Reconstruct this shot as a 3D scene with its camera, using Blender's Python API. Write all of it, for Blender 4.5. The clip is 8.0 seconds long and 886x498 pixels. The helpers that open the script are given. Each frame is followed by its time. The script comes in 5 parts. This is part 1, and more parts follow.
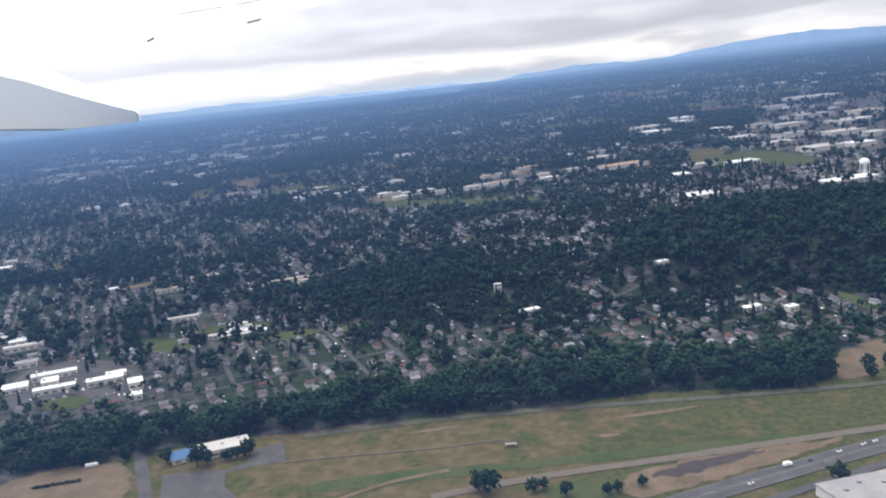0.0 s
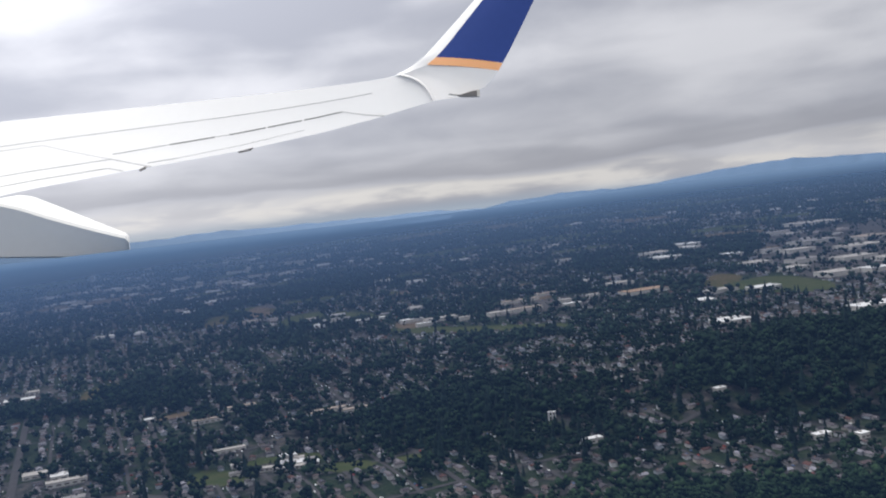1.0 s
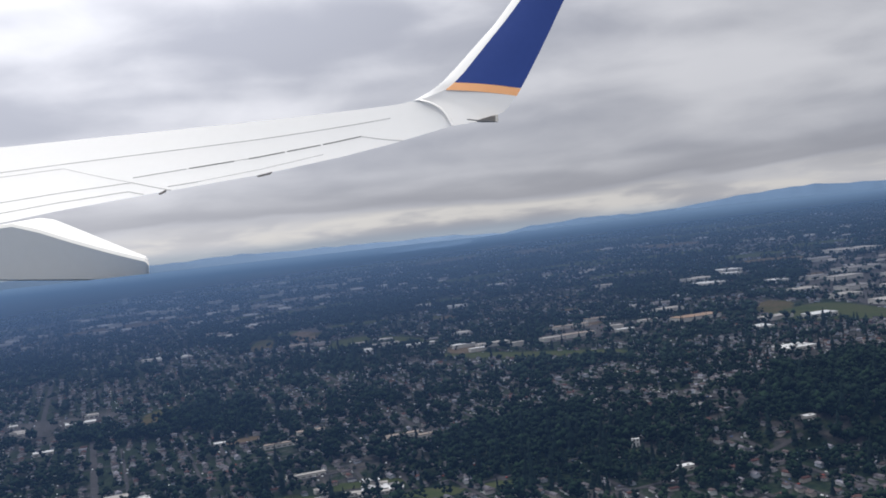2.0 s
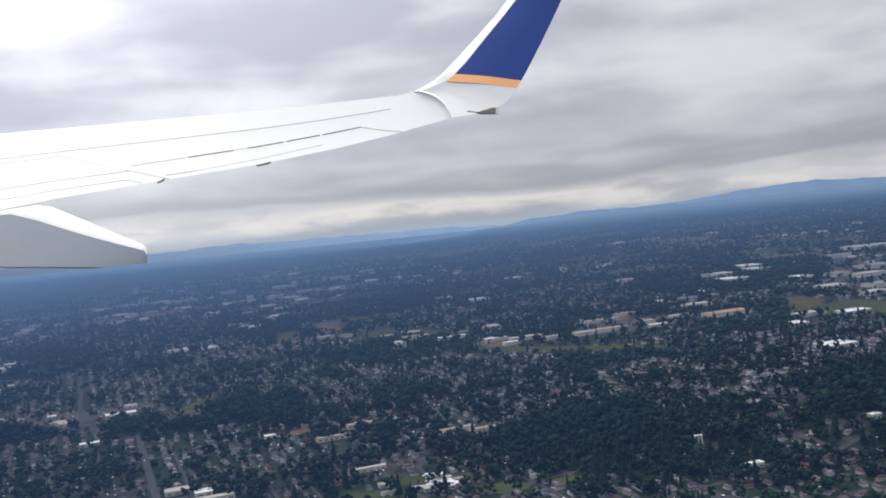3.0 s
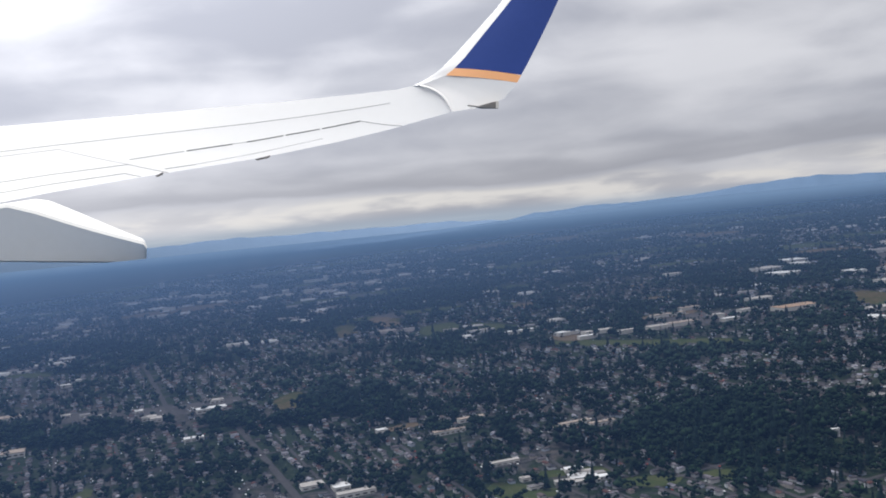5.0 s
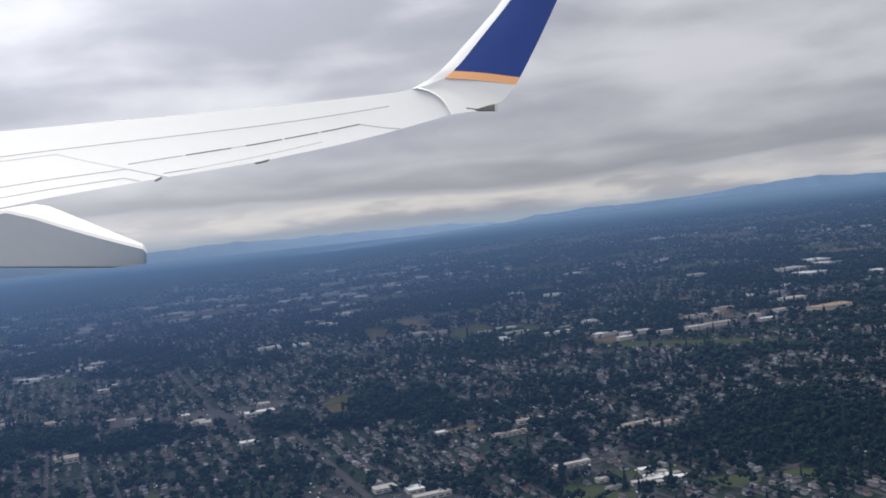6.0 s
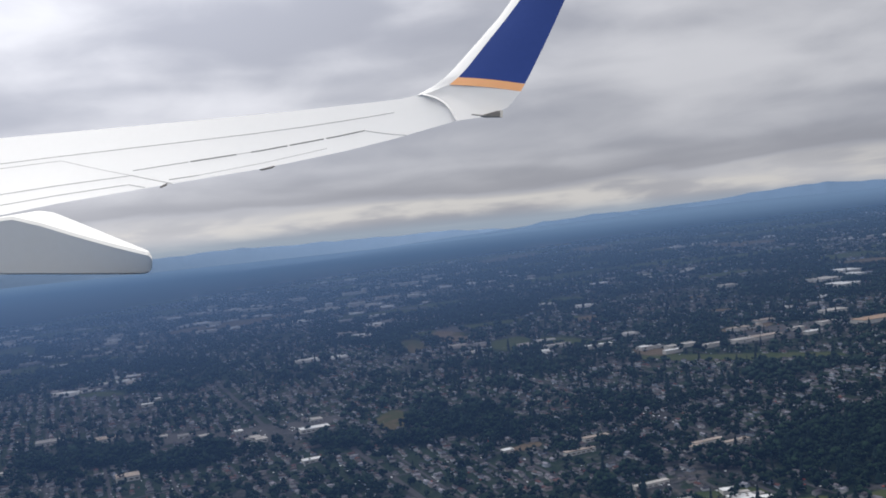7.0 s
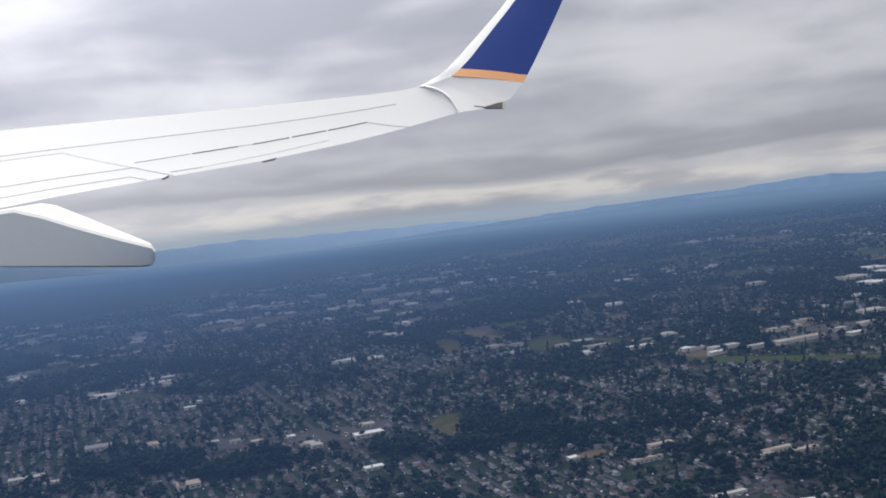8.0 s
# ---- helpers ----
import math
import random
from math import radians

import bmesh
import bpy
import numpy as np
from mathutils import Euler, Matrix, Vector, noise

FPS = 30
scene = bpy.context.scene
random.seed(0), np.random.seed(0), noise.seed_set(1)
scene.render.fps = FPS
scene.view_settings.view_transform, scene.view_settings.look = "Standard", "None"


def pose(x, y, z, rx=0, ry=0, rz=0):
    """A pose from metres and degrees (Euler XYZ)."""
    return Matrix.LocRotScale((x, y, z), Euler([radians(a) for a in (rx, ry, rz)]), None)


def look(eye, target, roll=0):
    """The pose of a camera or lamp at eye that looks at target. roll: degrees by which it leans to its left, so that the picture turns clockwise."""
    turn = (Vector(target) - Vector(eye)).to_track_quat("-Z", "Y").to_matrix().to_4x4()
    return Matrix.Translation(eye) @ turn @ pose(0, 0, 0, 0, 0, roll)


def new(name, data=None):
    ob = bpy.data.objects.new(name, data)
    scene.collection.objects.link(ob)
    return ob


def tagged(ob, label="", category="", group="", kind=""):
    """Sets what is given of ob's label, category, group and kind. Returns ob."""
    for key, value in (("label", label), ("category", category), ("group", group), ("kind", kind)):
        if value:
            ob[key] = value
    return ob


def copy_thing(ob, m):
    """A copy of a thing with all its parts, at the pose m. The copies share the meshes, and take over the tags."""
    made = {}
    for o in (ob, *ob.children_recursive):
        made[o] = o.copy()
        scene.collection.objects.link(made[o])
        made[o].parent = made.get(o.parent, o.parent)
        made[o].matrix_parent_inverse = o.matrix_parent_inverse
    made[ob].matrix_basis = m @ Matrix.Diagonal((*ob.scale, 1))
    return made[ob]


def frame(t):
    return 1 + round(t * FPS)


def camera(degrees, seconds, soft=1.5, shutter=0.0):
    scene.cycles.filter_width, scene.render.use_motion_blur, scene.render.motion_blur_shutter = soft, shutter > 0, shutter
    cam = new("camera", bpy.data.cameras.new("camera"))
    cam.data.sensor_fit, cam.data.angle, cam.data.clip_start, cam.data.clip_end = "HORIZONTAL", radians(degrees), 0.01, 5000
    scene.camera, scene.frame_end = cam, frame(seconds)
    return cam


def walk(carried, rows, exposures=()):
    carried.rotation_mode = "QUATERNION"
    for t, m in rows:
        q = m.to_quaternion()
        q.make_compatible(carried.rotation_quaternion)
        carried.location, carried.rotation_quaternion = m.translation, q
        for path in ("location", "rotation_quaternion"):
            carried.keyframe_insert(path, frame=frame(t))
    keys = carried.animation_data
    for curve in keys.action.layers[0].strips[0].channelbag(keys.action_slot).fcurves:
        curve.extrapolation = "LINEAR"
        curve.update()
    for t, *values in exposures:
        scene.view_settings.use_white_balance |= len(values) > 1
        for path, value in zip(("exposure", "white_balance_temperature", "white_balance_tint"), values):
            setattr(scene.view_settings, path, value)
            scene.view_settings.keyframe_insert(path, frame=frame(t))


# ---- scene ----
# The land is built at 0.4 of its true size; the aircraft wing stands far out over it.
cam = camera(50.87, 8.0, soft=1.8, shutter=0.3)
ROWS = [
    (0.0, 0.22, -1.32, -2.18, -9.97, 5.66, 1.29),
    (0.5, -13.71, -1.77, -0.17, -6.40, 5.78, 1.05),
    (1.0, -27.82, -2.21, 1.58, -2.39, 5.85, 0.16),
    (1.5, -42.08, -2.59, 2.92, -0.63, 5.89, 0.79),
    (3.0, -85.00, -1.85, 8.58, -1.39, 5.00, 0.39),
    (3.5, -99.61, -1.57, 9.93, -1.30, 4.93, -0.02),
    (4.0, -114.46, -1.17, 11.22, -1.66, 5.01, -0.30),
    (4.5, -129.51, -0.63, 12.60, -1.80, 4.84, -0.30),
    (6.0, -175.86, 1.26, 15.19, -1.66, 5.28, -0.90),
    (6.5, -191.52, 2.39, 18.99, -1.34, 5.27, -1.00),
    (7.0, -207.28, 3.75, 23.62, -1.36, 5.31, -1.02),
    (7.5, -223.14, 5.34, 28.92, -1.59, 5.31, -1.18),
    (8.0, -239.14, 7.11, 34.59, -2.00, 5.41, -1.32),
]
walk(cam, [(t, pose(x, y, z, 90 + pitch, roll, yaw)) for t, x, y, z, pitch, roll, yaw in ROWS],
     exposures=((0.0, 0.44), (0.5, 0.06), (1.0, -0.34), (1.5, -0.5), (3.0, -0.24), (3.5, -0.22), (4.5, -0.23), (6.0, -0.44), (6.5, -0.50), (7.0, -0.48), (8.0, -0.42)))

# ---- sky and light ----
SUN_AZ, SUN_EL = -38.0, 52.0


def build_world():
    w = bpy.data.worlds.new("overcast_sky")
    scene.world = w
    w.use_nodes = True
    nt = w.node_tree
    n, l = nt.nodes, nt.links
    n.clear()

    def node(kind, **kw):
        a = n.new(kind)
        for k, v in kw.items():
            a.inputs[k].default_value = v
        return a

    def math_node(op, a, b=0.0, clamp=False):
        m = n.new("ShaderNodeMath")
        m.operation, m.use_clamp = op, clamp
        for i, v in enumerate((a, b)):
            if isinstance(v, (int, float)):
                m.inputs[i].default_value = v
            else:
                l.new(v, m.inputs[i])
        return m.outputs[0]

    def spread(v, a, b, c, d, kind="SMOOTHSTEP"):
        m = n.new("ShaderNodeMapRange")
        m.interpolation_type = kind
        l.new(v, m.inputs[0])
        for i, x in enumerate((a, b, c, d)):
            m.inputs[i + 1].default_value = x
        return m.outputs[0]

    def blend(f, a, b):
        m = n.new("ShaderNodeMix")
        m.data_type = "RGBA"
        if isinstance(f, float):
            m.inputs[0].default_value = f
        else:
            l.new(f, m.inputs[0])
        for i, v in ((6, a), (7, b)):
            if isinstance(v, tuple):
                m.inputs[i].default_value = (*v, 1)
            else:
                l.new(v, m.inputs[i])
        return m.outputs[2]

    tc = n.new("ShaderNodeTexCoord")
    xyz = n.new("ShaderNodeSeparateXYZ")
    l.new(tc.outputs["Generated"], xyz.inputs[0])
    z = xyz.outputs[2]
    def layer(rise, scale, detail, rough, twist):
        """Cloud noise, pressed flat: the higher the rise, the longer and thinner its bands."""
        v = n.new("ShaderNodeCombineXYZ")
        l.new(xyz.outputs[0], v.inputs[0])
        l.new(xyz.outputs[1], v.inputs[1])
        l.new(math_node("MULTIPLY", zl, rise), v.inputs[2])
        t = node("ShaderNodeTexNoise", Scale=scale, Detail=detail, Roughness=rough, Distortion=twist)
        l.new(v.outputs[0], t.inputs["Vector"])
        return t.outputs[0]

    # clouds lie in flat layers: stretched along the horizon, thinner bands low down
    zl = math_node("POWER", math_node("MAXIMUM", z, 0.0), 0.7)
    big = layer(3.0, 2.2, 3.0, 0.4, 0.3)
    bands = layer(5.0, 2.6, 2.0, 0.4, 0.5)
    puffs = layer(2.2, 9.0, 5.0, 0.5, 0.3)
    mixn = math_node("ADD", math_node("ADD", math_node("MULTIPLY", big, 0.40), math_node("MULTIPLY", bands, 0.42)), math_node("MULTIPLY", puffs, 0.18))
    cover = math_node("MULTIPLY", spread(mixn, 0.39, 0.61, 0.0, 1.0), spread(z, 0.03, 0.16, 0.62, 1.0))
    grey = blend(cover, (0.455, 0.472, 0.548), (0.870, 0.876, 0.935))
    # the sun glows through the cloud
    el, az = radians(SUN_EL), radians(SUN_AZ)
    dot = n.new("ShaderNodeVectorMath")
    dot.operation = "DOT_PRODUCT"
    l.new(tc.outputs["Generated"], dot.inputs[0])
    dot.inputs[1].default_value = (math.sin(az) * math.cos(el), math.cos(az) * math.cos(el), math.sin(el))
    glow = spread(dot.outputs["Value"], 0.45, 1.0, 0.0, 1.0)
    bright = math_node("ADD", math_node("MULTIPLY", glow, 1.4), 1.0)
    bright = math_node("MULTIPLY", bright, spread(z, 0.25, 0.8, 1.0, 3.1))
    grey = blend(spread(z, 0.25, 0.6, 0.0, 1.0), grey, (0.66, 0.658, 0.655))
    # a dark flat base of the cloud deck, and under it creamy tops low over the horizon
    zw = math_node("ADD", z, math_node("ADD", math_node("MULTIPLY", math_node("SUBTRACT", bands, 0.5), 0.055), math_node("MULTIPLY", math_node("SUBTRACT", puffs, 0.5), 0.022)))
    base = math_node("MULTIPLY", spread(zw, 0.034, 0.041, 0.0, 0.62), spread(zw, 0.044, 0.072, 1.0, 0.0))
    grey = blend(base, grey, (0.385, 0.397, 0.46))
    tops = math_node("MULTIPLY", spread(zw, -0.004, 0.012, 0.0, 1.0), spread(zw, 0.025, 0.037, 1.0, 0.0))
    tops = math_node("MULTIPLY", tops, spread(puffs, 0.40, 0.60, 0.25, 1.0))
    cloud = blend(tops, grey, (0.86, 0.84, 0.83))
    lit = n.new("ShaderNodeVectorMath")
    lit.operation = "SCALE"
    l.new(cloud, lit.inputs[0])
    l.new(bright, lit.inputs["Scale"])
    # clear air shows faintly low down, through the haze
    sky = n.new("ShaderNodeTexSky")
    sky.sky_type, sky.sun_disc, sky.sun_elevation, sky.sun_rotation = "NISHITA", False, el, az
    air = n.new("ShaderNodeVectorMath")
    air.operation = "SCALE"
    l.new(sky.outputs[0], air.inputs[0])
    air.inputs["Scale"].default_value = 0.07
    low = blend(spread(z, -0.004, 0.016, 0.92, 0.0), lit.outputs[0], (0.43, 0.535, 0.67))
    mixed = blend(0.06, low, air.outputs[0])
    under = blend(spread(z, -0.03, -0.005, 1.0, 0.0), mixed, (0.05, 0.06, 0.06))
    bg = n.new("ShaderNodeBackground")
    out = n.new("ShaderNodeOutputWorld")
    l.new(under, bg.inputs[0])
    bg.inputs[1].default_value = 1.0
    l.new(bg.outputs[0], out.inputs[0])


build_world()
sun = new("sun", bpy.data.lights.new("sun", "SUN"))
sun.data.energy, sun.data.angle, sun.data.color = 1.0, radians(25), (1.0, 0.985, 0.96)
_a, _e = radians(SUN_AZ), radians(SUN_EL)
sun.matrix_world = look((math.sin(_a) * 500, math.cos(_a) * 500, math.tan(_e) * 500), (0, 0, 0))


# ---- materials ----
def mat(name, colours, scale=1.0, rough=0.85, bump=0.3, vary=None, amount=0.35, spec=0.05, metal=0.0, palette=False):
    """A surface of two noises through a ramp of colours; vary: 'object' or 'island' shifts it piece by piece."""
    m = bpy.data.materials.new(name)
    m.use_nodes = True
    nt = m.node_tree
    n, l = nt.nodes, nt.links
    b = n["Principled BSDF"]
    b.inputs["Roughness"].default_value = rough
    b.inputs["Specular IOR Level"].default_value = spec
    b.inputs["Metallic"].default_value = metal
    tc = n.new("ShaderNodeTexCoord")
    n1, n2 = n.new("ShaderNodeTexNoise"), n.new("ShaderNodeTexNoise")
    for a, s, d in ((n1, scale, 4), (n2, scale * 9, 3)):
        a.inputs["Scale"].default_value, a.inputs["Detail"].default_value = s, d
        l.new(tc.outputs["Object"], a.inputs["Vector"])
    mix = n.new("ShaderNodeMath")
    mix.operation = "MULTIPLY_ADD"
    l.new(n2.outputs[0], mix.inputs[0])
    mix.inputs[1].default_value = 0.4
    half = n.new("ShaderNodeMath")
    half.operation = "MULTIPLY"
    l.new(n1.outputs[0], half.inputs[0])
    half.inputs[1].default_value = 0.6
    l.new(half.outputs[0], mix.inputs[2])
    ramp = n.new("ShaderNodeValToRGB")
    er = ramp.color_ramp
    while len(er.elements) < len(colours):
        er.elements.new(0.5)
    k = len(colours)
    for i, c in enumerate(colours):
        er.elements[i].position = (i / k) if palette else 0.3 + 0.4 * i / max(1, k - 1)
        er.elements[i].color = (*c, 1)
    colour = ramp.outputs[0]
    rnd = None
    if vary == "object":
        rnd = n.new("ShaderNodeObjectInfo").outputs["Random"]
    elif vary == "island":
        rnd = n.new("ShaderNodeNewGeometry").outputs["Random Per Island"]
    if palette:
        er.interpolation = "CONSTANT"
        l.new(rnd, ramp.inputs[0])
    else:
        l.new(mix.outputs[0], ramp.inputs[0])
    if palette or rnd is not None:
        hsv = n.new("ShaderNodeHueSaturation")
        mr = n.new("ShaderNodeMapRange")
        l.new(mix.outputs[0] if palette else rnd, mr.inputs[0])
        if palette:
            mr.inputs[1].default_value, mr.inputs[2].default_value = 0.3, 0.7
        mr.inputs[3].default_value, mr.inputs[4].default_value = 1 - amount, 1 + amount
        l.new(mr.outputs[0], hsv.inputs["Value"])
        l.new(colour, hsv.inputs["Color"])
        colour = hsv.outputs[0]
    l.new(colour, b.inputs["Base Color"])
    if bump:
        bp = n.new("ShaderNodeBump")
        bp.inputs["Strength"].default_value = bump
        bp.inputs["Distance"].default_value = 0.1
        l.new(n2.outputs[0], bp.inputs["Height"])
        l.new(bp.outputs[0], b.inputs["Normal"])
    return m


M = {
    "green": mat("mown_grass", [(0.0230, 0.0345, 0.0115), (0.0310, 0.0430, 0.0150), (0.0450, 0.0500, 0.0205), (0.0270, 0.0390, 0.0135)], 0.09, 0.95),
    "dry": mat("bare_dry_soil", [(0.0577, 0.047, 0.0286), (0.0886, 0.0657, 0.0445), (0.1154, 0.0862, 0.0646)], 0.16, 0.95),
    "soil": mat("dark_tilled_soil", [(0.0310, 0.0255, 0.0250), (0.0450, 0.0375, 0.0370)], 0.3, 0.95),
    "paved": mat("worn_asphalt", [(0.0389, 0.0373, 0.0396), (0.0541, 0.0515, 0.0531), (0.0731, 0.0695, 0.0698)], 0.2, 0.9, 0.1),
    "street": mat("street_asphalt", [(0.036, 0.0352, 0.0378), (0.0558, 0.0528, 0.055)], 0.3, 0.9, 0.1),
    "gravel": mat("pale_gravel", [(0.0680, 0.0570, 0.0460), (0.1000, 0.0850, 0.0680)], 0.6, 0.95),
    "reeds": mat("grey_green_bank_grass", [(0.0330, 0.0370, 0.0240), (0.0560, 0.0570, 0.0420), (0.0720, 0.0690, 0.0540)], 0.5, 0.95),
    "line": mat("worn_road_paint", [(0.20, 0.20, 0.18), (0.30, 0.29, 0.26)], 2.0, 0.8, 0.0),
    "leaf": mat("broadleaf_foliage", [(0.0028, 0.0070, 0.0056), (0.0072, 0.0160, 0.0098), (0.0200, 0.0390, 0.0190)], 0.15, 0.9, 0.0, "island", 0.25),
    # leaf in lighter tones, brightness put into the colour of the nearest trees
    "leaf_light": mat("brightened_near_foliage", [(0.0060, 0.0140, 0.0090), (0.0140, 0.0285, 0.0150), (0.0340, 0.0600, 0.0270)], 0.15, 0.9, 0.0, "island", 0.25),
    # haze on the distant trees is in the colour: leaf, paler and bluer
    "leaf_far": mat("haze_paled_foliage", [(0.0050, 0.0105, 0.0095), (0.0115, 0.0230, 0.0170), (0.0290, 0.0500, 0.0320)], 0.07, 0.9, 0.0, "island", 0.35),
    "needle": mat("conifer_foliage", [(0.0036, 0.0085, 0.0080), (0.0085, 0.0170, 0.0130)], 0.12, 0.85, 0.0, "island", 0.4),
    "bark": mat("bark", [(0.06, 0.045, 0.035), (0.10, 0.08, 0.06)], 3.0, 0.95),
    "roof": mat("shingle_roof", [(0.0496, 0.0456, 0.0531), (0.0742, 0.067, 0.0746), (0.0619, 0.0487, 0.0496), (0.0992, 0.0912, 0.1027), (0.0373, 0.0366, 0.0459), (0.0836, 0.067, 0.0672), (0.1238, 0.1152, 0.1314), (0.0742, 0.0394, 0.0354), (0.0682, 0.0638, 0.0709), (0.1919, 0.1885, 0.22)], 0.8, 0.85, 0.2, "island", 0.25, palette=True),
    "roof_thing": mat("shingle_roof_near", [(0.0568, 0.0517, 0.0599), (0.0852, 0.0762, 0.0839), (0.0709, 0.0553, 0.0558), (0.1138, 0.1036, 0.1158), (0.0428, 0.0416, 0.0517), (0.096, 0.0762, 0.0758), (0.128, 0.1173, 0.1316), (0.0852, 0.0447, 0.04), (0.0783, 0.0726, 0.0799), (0.1952, 0.1898, 0.2195)], 0.8, 0.85, 0.2, "object", 0.25, palette=True),
    "siding": mat("painted_siding", [(0.3832, 0.3762, 0.3808), (0.4323, 0.4339, 0.4532), (0.2787, 0.2744, 0.2863), (0.4735, 0.4849, 0.5162), (0.3133, 0.2894, 0.2699), (0.3483, 0.3826, 0.4449)], 0.8, 0.75, 0.1, "island", 0.12, palette=True),
    "siding_thing": mat("painted_siding_near", [(0.3678, 0.351, 0.3441), (0.4152, 0.4046, 0.4095), (0.2677, 0.256, 0.2586), (0.4546, 0.4521, 0.4666), (0.3011, 0.2697, 0.2438), (0.3345, 0.357, 0.4022)], 0.8, 0.75, 0.1, "object", 0.12, palette=True),
    "glass": mat("window_glass", [(0.03, 0.035, 0.04), (0.05, 0.055, 0.06)], 1.0, 0.1, 0.0, spec=0.6),
    "brick": mat("chimney_brick", [(0.22, 0.12, 0.09), (0.30, 0.17, 0.13)], 3.0, 0.9),
    "door": mat("door_paint", [(0.20, 0.12, 0.08), (0.30, 0.2, 0.14)], 2.0, 0.6),
    "white": mat("white_membrane_roof", [(0.4763, 0.4763, 0.4930), (0.5773, 0.5773, 0.5901)], 0.25, 0.7, 0.1),
    "pale": mat("pale_grey_roof", [(0.257, 0.2439, 0.2366), (0.3713, 0.3485, 0.3341)], 0.25, 0.8, 0.1),
    "grey": mat("grey_roof", [(0.1428, 0.1394, 0.1462), (0.2285, 0.2161, 0.2158)], 0.25, 0.8, 0.1),
    "tan": mat("tan_roof", [(0.2142, 0.1742, 0.1531), (0.3142, 0.2649, 0.2297)], 0.25, 0.8, 0.1),
    "orange": mat("orange_roof", [(0.2411, 0.1512, 0.0900), (0.2985, 0.2268, 0.1800)], 0.1, 0.8, 0.1),
    "blue": mat("blue_metal_roof", [(0.0450, 0.0950, 0.1950), (0.0620, 0.1220, 0.2350)], 0.5, 0.5, 0.1),
    "wall": mat("stucco_wall", [(0.42, 0.41, 0.39), (0.55, 0.53, 0.50)], 0.4, 0.85, 0.1),
    "far_block": mat("pale_building", [(0.3337, 0.3233, 0.3229), (0.5189, 0.5143, 0.5306), (0.252, 0.2279, 0.223), (0.4078, 0.3895, 0.3845), (0.2076, 0.1984, 0.2076)], 0.2, 0.8, 0.0, "island", 0.12, palette=True),
    "steel": mat("white_painted_steel", [(0.72, 0.73, 0.74), (0.82, 0.82, 0.82)], 0.5, 0.45, 0.05),
    "car": mat("car_paint", [(0.72, 0.72, 0.72), (0.06, 0.06, 0.07), (0.35, 0.36, 0.38), (0.8, 0.8, 0.8), (0.25, 0.05, 0.04), (0.06, 0.10, 0.2), (0.5, 0.5, 0.5)], 1.0, 0.35, 0.0, "island", 0.1, palette=True),
    "car_white": mat("white_car_paint", [(0.75, 0.75, 0.75), (0.82, 0.82, 0.82)], 1.0, 0.35, 0.0),
    "car_dark": mat("dark_car_paint", [(0.03, 0.03, 0.035), (0.05, 0.05, 0.055)], 1.0, 0.35, 0.0),
    "rubber": mat("tyre_rubber", [(0.02, 0.02, 0.02), (0.035, 0.035, 0.035)], 2.0, 0.9, 0.0),
    # haze is painted into both hill colours, paler on the farther range
    "hill": mat("haze_blue_hill", [(0.088, 0.138, 0.222), (0.094, 0.145, 0.230), (0.100, 0.152, 0.238)], 0.004, 1.0, 0.0, spec=0.0),
    "hill_far": mat("pale_haze_blue_hill", [(0.145, 0.214, 0.328), (0.151, 0.221, 0.336), (0.158, 0.229, 0.345)], 0.004, 1.0, 0.0, spec=0.0),
    "wing_white": mat("wing_white_paint", [(0.765, 0.762, 0.766), (0.790, 0.785, 0.789)], 0.004, 0.35, 0.0, spec=0.5),
    "wing_grey": mat("wing_grey_paint", [(0.700, 0.690, 0.672), (0.735, 0.724, 0.706)], 0.004, 0.45, 0.0, spec=0.4),
    # wing white raised for the tip, making up for its dimmer light
    "wing_tip": mat("wing_tip_brightened_white", [(0.860, 0.842, 0.832), (0.885, 0.867, 0.856)], 0.004, 0.4, 0.0, spec=0.4),
    "seam": mat("panel_seam_shadow_gap", [(0.46, 0.46, 0.47), (0.52, 0.52, 0.53)], 0.02, 0.8, 0.0),
    "gap": mat("hinge_shadow_gap", [(0.26, 0.26, 0.26), (0.34, 0.34, 0.34)], 0.02, 0.8, 0.0),
    "wing_blue": mat("wing_blue_paint", [(0.018, 0.045, 0.20), (0.021, 0.050, 0.22)], 0.004, 0.6, 0.0, spec=0.12),
    "wing_gold": mat("wing_gold_stripe", [(0.70, 0.33, 0.14), (0.74, 0.36, 0.16)], 0.004, 0.4, 0.0, spec=0.4),
    "dark_metal": mat("dark_metal", [(0.20, 0.19, 0.18), (0.28, 0.26, 0.25)], 0.01, 0.5, 0.0),
    "lens": mat("clear_lamp_lens", [(0.7, 0.65, 0.58), (0.75, 0.7, 0.62)], 0.02, 0.1, 0.0, spec=0.8),
}


